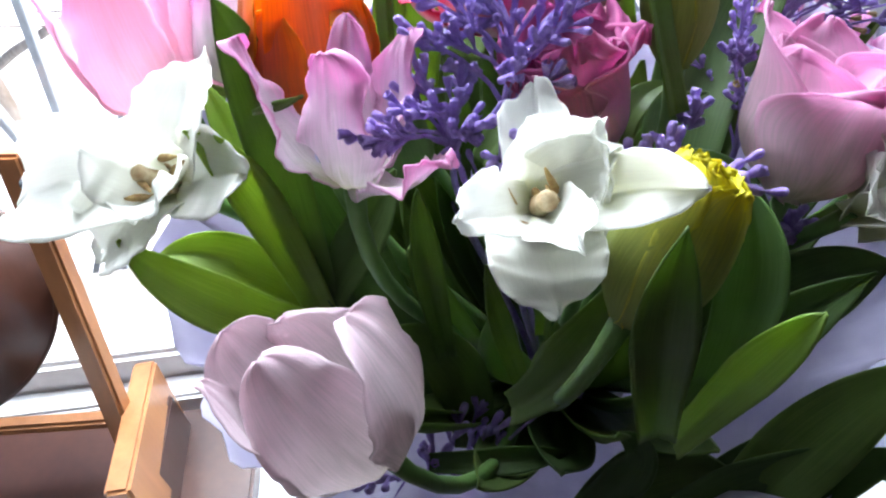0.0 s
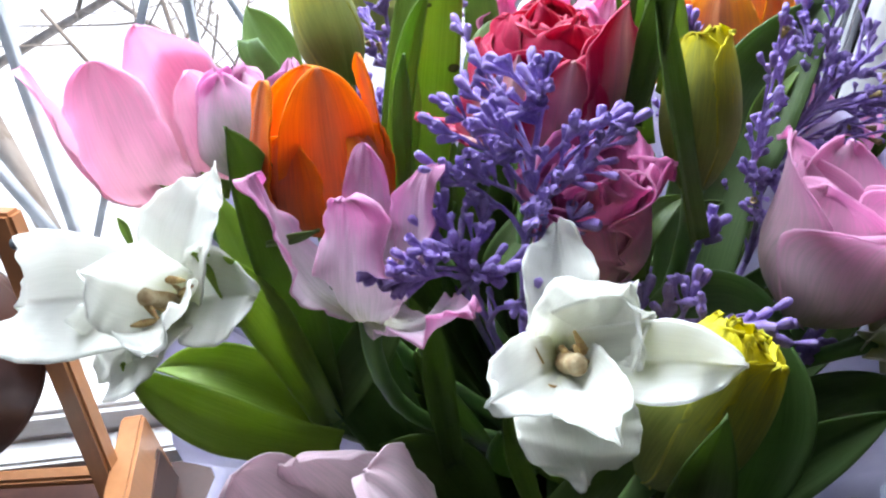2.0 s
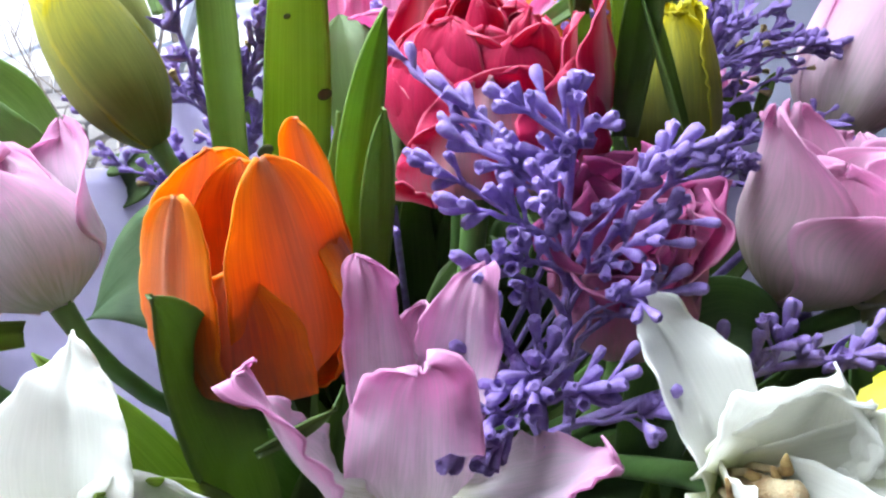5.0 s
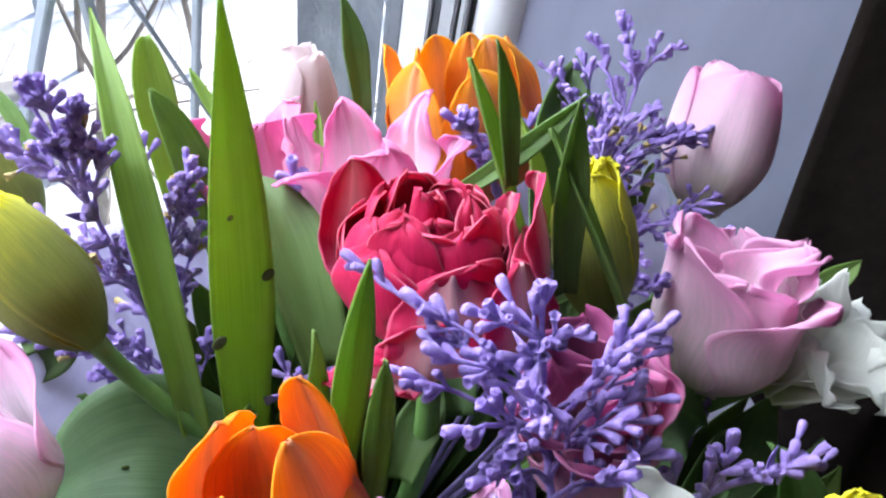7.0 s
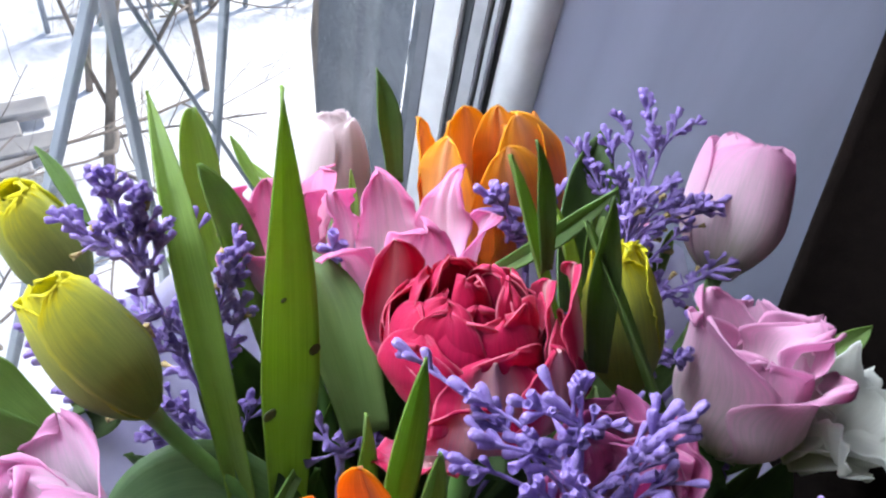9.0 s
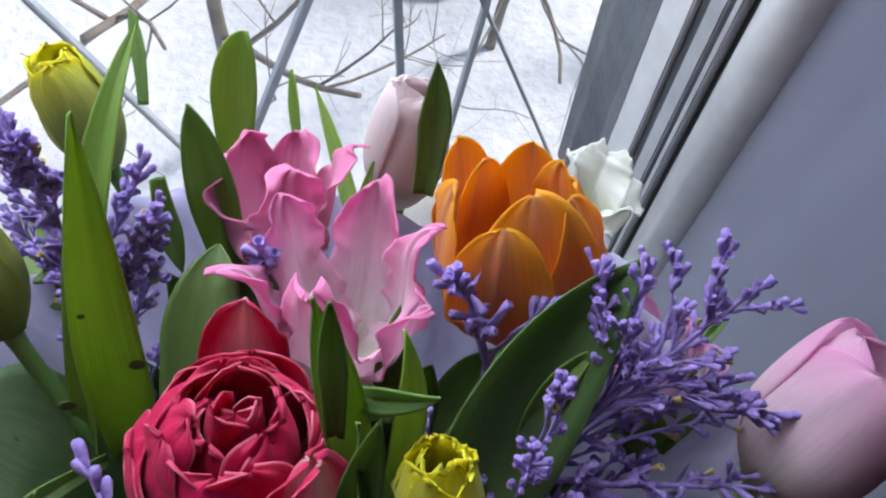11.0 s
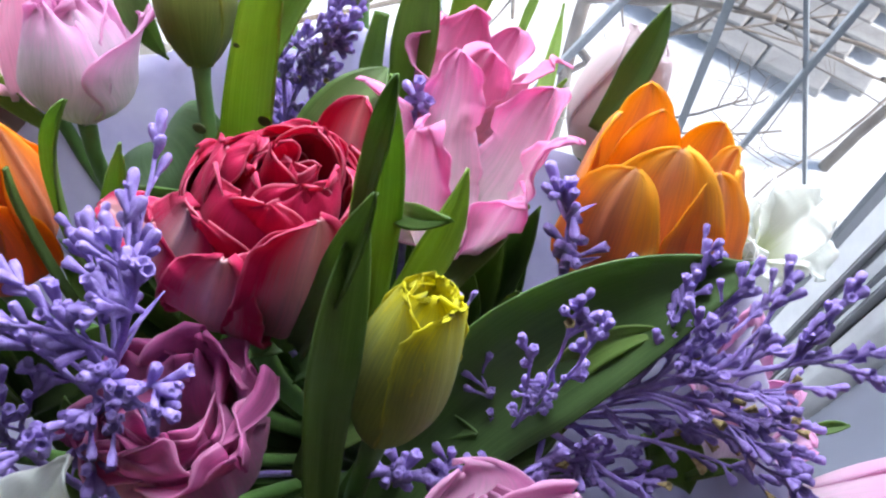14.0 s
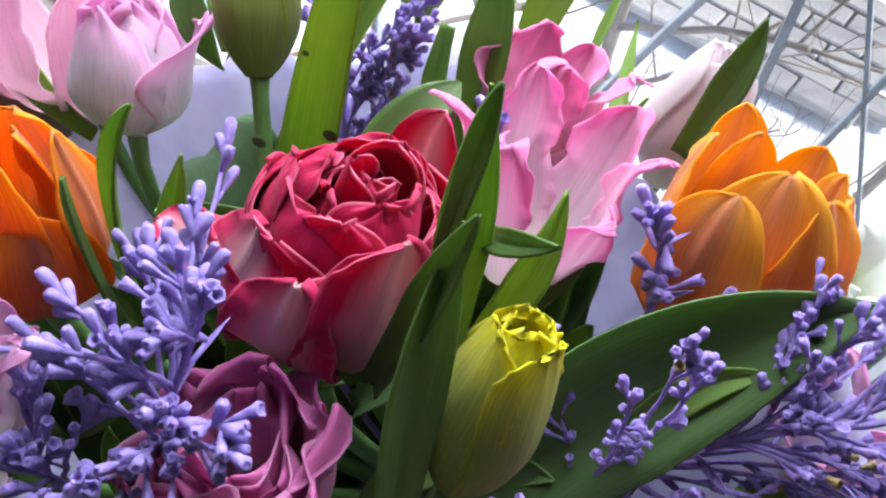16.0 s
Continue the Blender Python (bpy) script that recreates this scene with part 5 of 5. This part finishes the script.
tulip_leaf((-0.1308, 0.0763, 0.2956), (-0.1245, 0.0639, 0.2841), (-0.1120, 0.0575, 0.2644), 0.0161, (0.18, -0.84, 0.51), 0, 'green')
tulip_leaf((-0.1844, -0.0113, 0.2573), (-0.1862, -0.0066, 0.2616), (-0.1888, -0.0028, 0.2652), 0.0035, (0.35, -0.71, 0.61), 0, 'backlit')
tulip_leaf((-0.1149, 0.0738, 0.2577), (-0.1247, 0.0945, 0.2743), (-0.1362, 0.1165, 0.2907), 0.0277, (0.18, -0.80, 0.57), 0, 'green')
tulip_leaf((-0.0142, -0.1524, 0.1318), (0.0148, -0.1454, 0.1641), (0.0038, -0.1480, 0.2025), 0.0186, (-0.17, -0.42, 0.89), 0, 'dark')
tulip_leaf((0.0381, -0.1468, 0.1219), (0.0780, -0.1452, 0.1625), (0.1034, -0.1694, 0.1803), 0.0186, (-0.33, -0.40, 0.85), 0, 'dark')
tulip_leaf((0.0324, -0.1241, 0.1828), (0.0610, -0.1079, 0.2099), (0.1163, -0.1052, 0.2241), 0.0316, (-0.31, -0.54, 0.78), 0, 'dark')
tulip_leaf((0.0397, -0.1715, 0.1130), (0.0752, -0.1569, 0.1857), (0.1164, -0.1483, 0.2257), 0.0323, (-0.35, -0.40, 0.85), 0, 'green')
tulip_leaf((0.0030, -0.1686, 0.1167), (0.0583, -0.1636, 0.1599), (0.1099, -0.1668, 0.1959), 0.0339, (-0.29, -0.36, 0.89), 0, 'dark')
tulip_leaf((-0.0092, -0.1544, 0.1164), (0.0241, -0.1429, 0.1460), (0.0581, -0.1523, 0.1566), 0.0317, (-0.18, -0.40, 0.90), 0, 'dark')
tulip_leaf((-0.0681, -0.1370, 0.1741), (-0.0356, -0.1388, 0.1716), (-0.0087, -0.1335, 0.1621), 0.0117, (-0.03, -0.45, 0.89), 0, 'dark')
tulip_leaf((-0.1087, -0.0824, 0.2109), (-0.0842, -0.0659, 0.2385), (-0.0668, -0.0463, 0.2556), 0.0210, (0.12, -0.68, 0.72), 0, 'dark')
tulip_leaf((0.0192, -0.1006, 0.2174), (0.0420, -0.0859, 0.2592), (0.0739, -0.1004, 0.2442), 0.0335, (-0.44, -0.32, 0.84), 0, 'broad')
tulip_leaf((0.0342, -0.0401, 0.2401), (0.0494, -0.0344, 0.2544), (0.0645, -0.0341, 0.2648), 0.0121, (-0.43, -0.46, 0.78), 0, 'green')
tulip_leaf((-0.0680, -0.0334, 0.2821), (-0.0597, -0.0263, 0.3084), (-0.0525, -0.0183, 0.3351), 0.0095, (-0.07, -0.64, 0.77), 20, 'green')
tulip_leaf((0.0208, -0.0704, 0.2651), (0.0273, -0.0549, 0.2781), (0.0453, -0.0425, 0.2791), 0.0124, (-0.40, -0.45, 0.80), 0, 'dark')
tulip_leaf((-0.0308, -0.0388, 0.2453), (-0.0171, -0.0320, 0.2578), (0.0010, -0.0257, 0.2598), 0.0165, (-0.40, -0.29, 0.87), 0, 'dark')
SPOT = plain_material("leaf_spot", (0.05, 0.065, 0.02), (0.09, 0.12, 0.035), 300, 0.8)
for at_place, size in (((-0.0610, 0.0165, 0.2955), 0.0028), ((-0.0375, 0.0235, 0.3035), 0.0026), ((-0.0450, 0.0300, 0.3300), 0.0012)):
    bm = bmesh.new()
    bmesh.ops.create_uvsphere(bm, u_segments=10, v_segments=6, radius=size)
    bm.transform(Matrix.Translation(at_place) @ Vector((0.05, -0.85, 0.5)).to_track_quat("Z", "Y").to_matrix().to_4x4() @ Matrix.Diagonal((1.0, 0.7, 0.10, 1)))
    part("spot", bm, SPOT, marked, "dark brown bruise on the leaf")


wax_sprig((-0.0265, -0.0952, 0.2830), [
    (-0.0373, -0.0122, 0.3484),
    (-0.0333, -0.0316, 0.3479),
    (-0.0288, -0.0456, 0.3540),
    (-0.0193, -0.0522, 0.3516),
    (-0.0117, -0.0533, 0.3578),
    (-0.0156, -0.0659, 0.3552),
    (-0.0259, -0.0584, 0.3454),
    (0.0111, -0.0797, 0.3519),
    (0.0066, -0.0753, 0.3514),
    (-0.0057, -0.0797, 0.3501),
    (-0.0037, -0.0860, 0.3410),
    (-0.0113, -0.0879, 0.3403),
    (-0.0515, -0.0639, 0.3475),
    (-0.0538, -0.0751, 0.3413),
    (-0.0080, -0.0960, 0.3326),
    (-0.0376, -0.0788, 0.3554),
    (-0.0215, -0.0975, 0.3369),
    (-0.0205, -0.0652, 0.3482),
    (-0.0448, -0.0437, 0.3387),
    (-0.0394, -0.0445, 0.3458),
    (-0.0431, -0.0748, 0.3354),
    (-0.0309, -0.0765, 0.3435),
], 1.05, 0.88)
wax_sprig((-0.0334, -0.0999, 0.2677), [
    (-0.0505, -0.0797, 0.3286),
    (-0.0595, -0.0997, 0.3269),
    (-0.0744, -0.1061, 0.3260),
    (-0.0537, -0.1049, 0.3284),
    (-0.0482, -0.0852, 0.3252),
    (-0.0383, -0.0915, 0.3257),
    (-0.0266, -0.1181, 0.3219),
    (-0.0340, -0.1084, 0.3245),
    (-0.0374, -0.1074, 0.3244),
    (-0.0471, -0.0958, 0.3278),
    (-0.0687, -0.1090, 0.3253),
    (-0.0366, -0.0809, 0.3250),
    (-0.0573, -0.0823, 0.3250),
    (-0.0692, -0.1038, 0.3252),
    (-0.0448, -0.0972, 0.3237),
], 0.8, 0.82)
wax_sprig((-0.0030, -0.1036, 0.2854), [
    (0.0438, -0.1329, 0.3063),
    (0.0394, -0.1238, 0.3093),
    (0.0241, -0.1085, 0.3140),
    (0.0299, -0.1244, 0.3090),
    (0.0217, -0.1215, 0.3115),
    (0.0124, -0.1028, 0.3025),
    (0.0153, -0.1098, 0.3083),
    (0.0384, -0.1290, 0.3103),
], 0.80, 0.88)
wax_sprig((0.0466, -0.0555, 0.2573), [
    (0.0520, -0.0523, 0.2800),
    (0.0443, -0.0529, 0.2776),
    (0.0500, -0.0592, 0.2807),
    (0.0433, -0.0600, 0.2784),
], 0.20)
wax_sprig((0.0657, -0.0343, 0.2510), [
    (0.0814, -0.0117, 0.3380),
    (0.0746, -0.0248, 0.3275),
    (0.0907, -0.0064, 0.3214),
    (0.1126, 0.0332, 0.3128),
    (0.1371, 0.0409, 0.2880),
    (0.1637, 0.0090, 0.2718),
    (0.1525, -0.0151, 0.2797),
    (0.1669, 0.0250, 0.2732),
    (0.1217, 0.0293, 0.3030),
    (0.1418, 0.0016, 0.2791),
    (0.1110, 0.0084, 0.3010),
    (0.1185, 0.0003, 0.3010),
    (0.1465, 0.0258, 0.2841),
    (0.1300, 0.0110, 0.2921),
    (0.1640, -0.0029, 0.2773),
], 1.25, 0.80, True)
wax_sprig((0.0777, -0.0412, 0.2334), [
    (0.0606, -0.0561, 0.3042),
    (0.0617, -0.0619, 0.3068),
    (0.0918, -0.0340, 0.2848),
    (0.0873, -0.0441, 0.2810),
    (0.1146, -0.0194, 0.2695),
    (0.1251, -0.0214, 0.2660),
    (0.1018, -0.0233, 0.2763),
    (0.0409, -0.0019, 0.2955),
], 1.25, 0.80, True)
wax_sprig((0.0994, -0.0100, 0.2794), [
    (0.1474, 0.0309, 0.3258),
    (0.1605, 0.0159, 0.3204),
    (0.1637, 0.0095, 0.3152),
    (0.1416, 0.0186, 0.3178),
    (0.1335, 0.0294, 0.3205),
    (0.1486, 0.0120, 0.3126),
    (0.1232, 0.0296, 0.3174),
    (0.1082, 0.0324, 0.3149),
    (0.1097, 0.0285, 0.3139),
    (0.1309, 0.0139, 0.3104),
    (0.1481, -0.0009, 0.2987),
    (0.1562, -0.0131, 0.2912),
    (0.1679, -0.0208, 0.2887),
    (0.1509, -0.0053, 0.2916),
    (0.1609, -0.0195, 0.2844),
    (0.1202, 0.0057, 0.3025),
    (0.1296, -0.0035, 0.2975),
    (0.1164, 0.0120, 0.3098),
], 1.25, 0.80, True)
wax_sprig((0.0911, -0.0250, 0.2655), [
    (0.1670, -0.0397, 0.2646),
    (0.1540, -0.0331, 0.2656),
    (0.1403, -0.0299, 0.2643),
    (0.1230, -0.0260, 0.2675),
    (0.1050, -0.0342, 0.2637),
    (0.1232, -0.0382, 0.2611),
    (0.0987, -0.0386, 0.2570),
], 1.25, 0.80, True)
wax_sprig((-0.0578, 0.0428, 0.2096), [
    (-0.0700, 0.0966, 0.3499),
    (-0.0666, 0.0865, 0.3536),
    (-0.0604, 0.0835, 0.3323),
    (-0.0562, 0.0822, 0.3253),
    (-0.0788, 0.1142, 0.3196),
    (-0.0996, 0.1257, 0.2709),
    (-0.0798, 0.0775, 0.2860),
    (-0.0610, 0.0674, 0.2805),
    (-0.0871, 0.0693, 0.2363),
    (-0.0286, 0.0770, 0.3086),
    (-0.0340, 0.0682, 0.2867),
    (-0.0626, 0.0732, 0.2558),
    (-0.1021, 0.1137, 0.2627),
    (-0.0340, 0.1004, 0.3039),
    (-0.0173, 0.0458, 0.2733),
    (-0.0635, 0.0846, 0.3014),
    (-0.0691, 0.0913, 0.3143),
    (-0.1016, 0.1087, 0.2338),
    (-0.0615, 0.0447, 0.2547),
    (-0.0780, 0.1051, 0.2886),
    (-0.0606, 0.0853, 0.3439),
    (-0.0312, 0.0776, 0.3004),
    (-0.0759, 0.0972, 0.3193),
    (-0.0629, 0.0737, 0.2892),
], 3.2, 0.84, True)
wax_sprig((0.0734, 0.0168, 0.2686), [
    (0.0574, 0.0401, 0.3098),
    (0.0643, 0.0381, 0.3096),
    (0.0711, 0.0270, 0.2991),
    (0.0631, 0.0286, 0.2943),
    (0.0713, 0.0230, 0.2904),
    (0.0743, 0.0213, 0.2917),
    (0.0976, 0.0274, 0.2981),
], 0.30)
wax_sprig((-0.0003, 0.0560, 0.2707), [
    (-0.0042, 0.0626, 0.2955),
    (0.0013, 0.0618, 0.2990),
    (0.0012, 0.0567, 0.2922),
], 0.15)
wax_sprig((-0.0492, -0.1233, 0.1186), [
    (-0.0672, -0.1226, 0.1736),
    (-0.0518, -0.1140, 0.1741),
    (-0.0377, -0.1153, 0.1658),
    (-0.0435, -0.1029, 0.1704),
    (-0.0607, -0.1309, 0.1727),
    (-0.0878, -0.1542, 0.1996),
    (-0.0793, -0.1491, 0.1905),
    (-0.0936, -0.1579, 0.2032),
    (-0.0658, -0.1372, 0.1738),
    (0.0053, -0.1076, 0.1849),
], 0.30)
wax_sprig((0.0760, -0.0989, 0.2259), [
    (0.0868, -0.0890, 0.2482),
    (0.0803, -0.0902, 0.2473),
    (0.0904, -0.0932, 0.2443),
    (0.0776, -0.0939, 0.2440),
], 0.20)
wax_sprig((0.1083, -0.0581, 0.2533), [
    (0.1254, -0.0587, 0.2852),
    (0.1204, -0.0573, 0.2757),
    (0.1140, -0.0561, 0.2718),
    (0.1110, -0.0544, 0.2639),
], 0.20)
wax_sprig((-0.0399, 0.0032, 0.2346), [
    (-0.0307, 0.0129, 0.2596),
    (-0.0271, 0.0072, 0.2591),
    (-0.0282, -0.0028, 0.2664),
    (-0.0391, 0.0121, 0.2532),
    (-0.0341, 0.0252, 0.2504),
], 0.30)
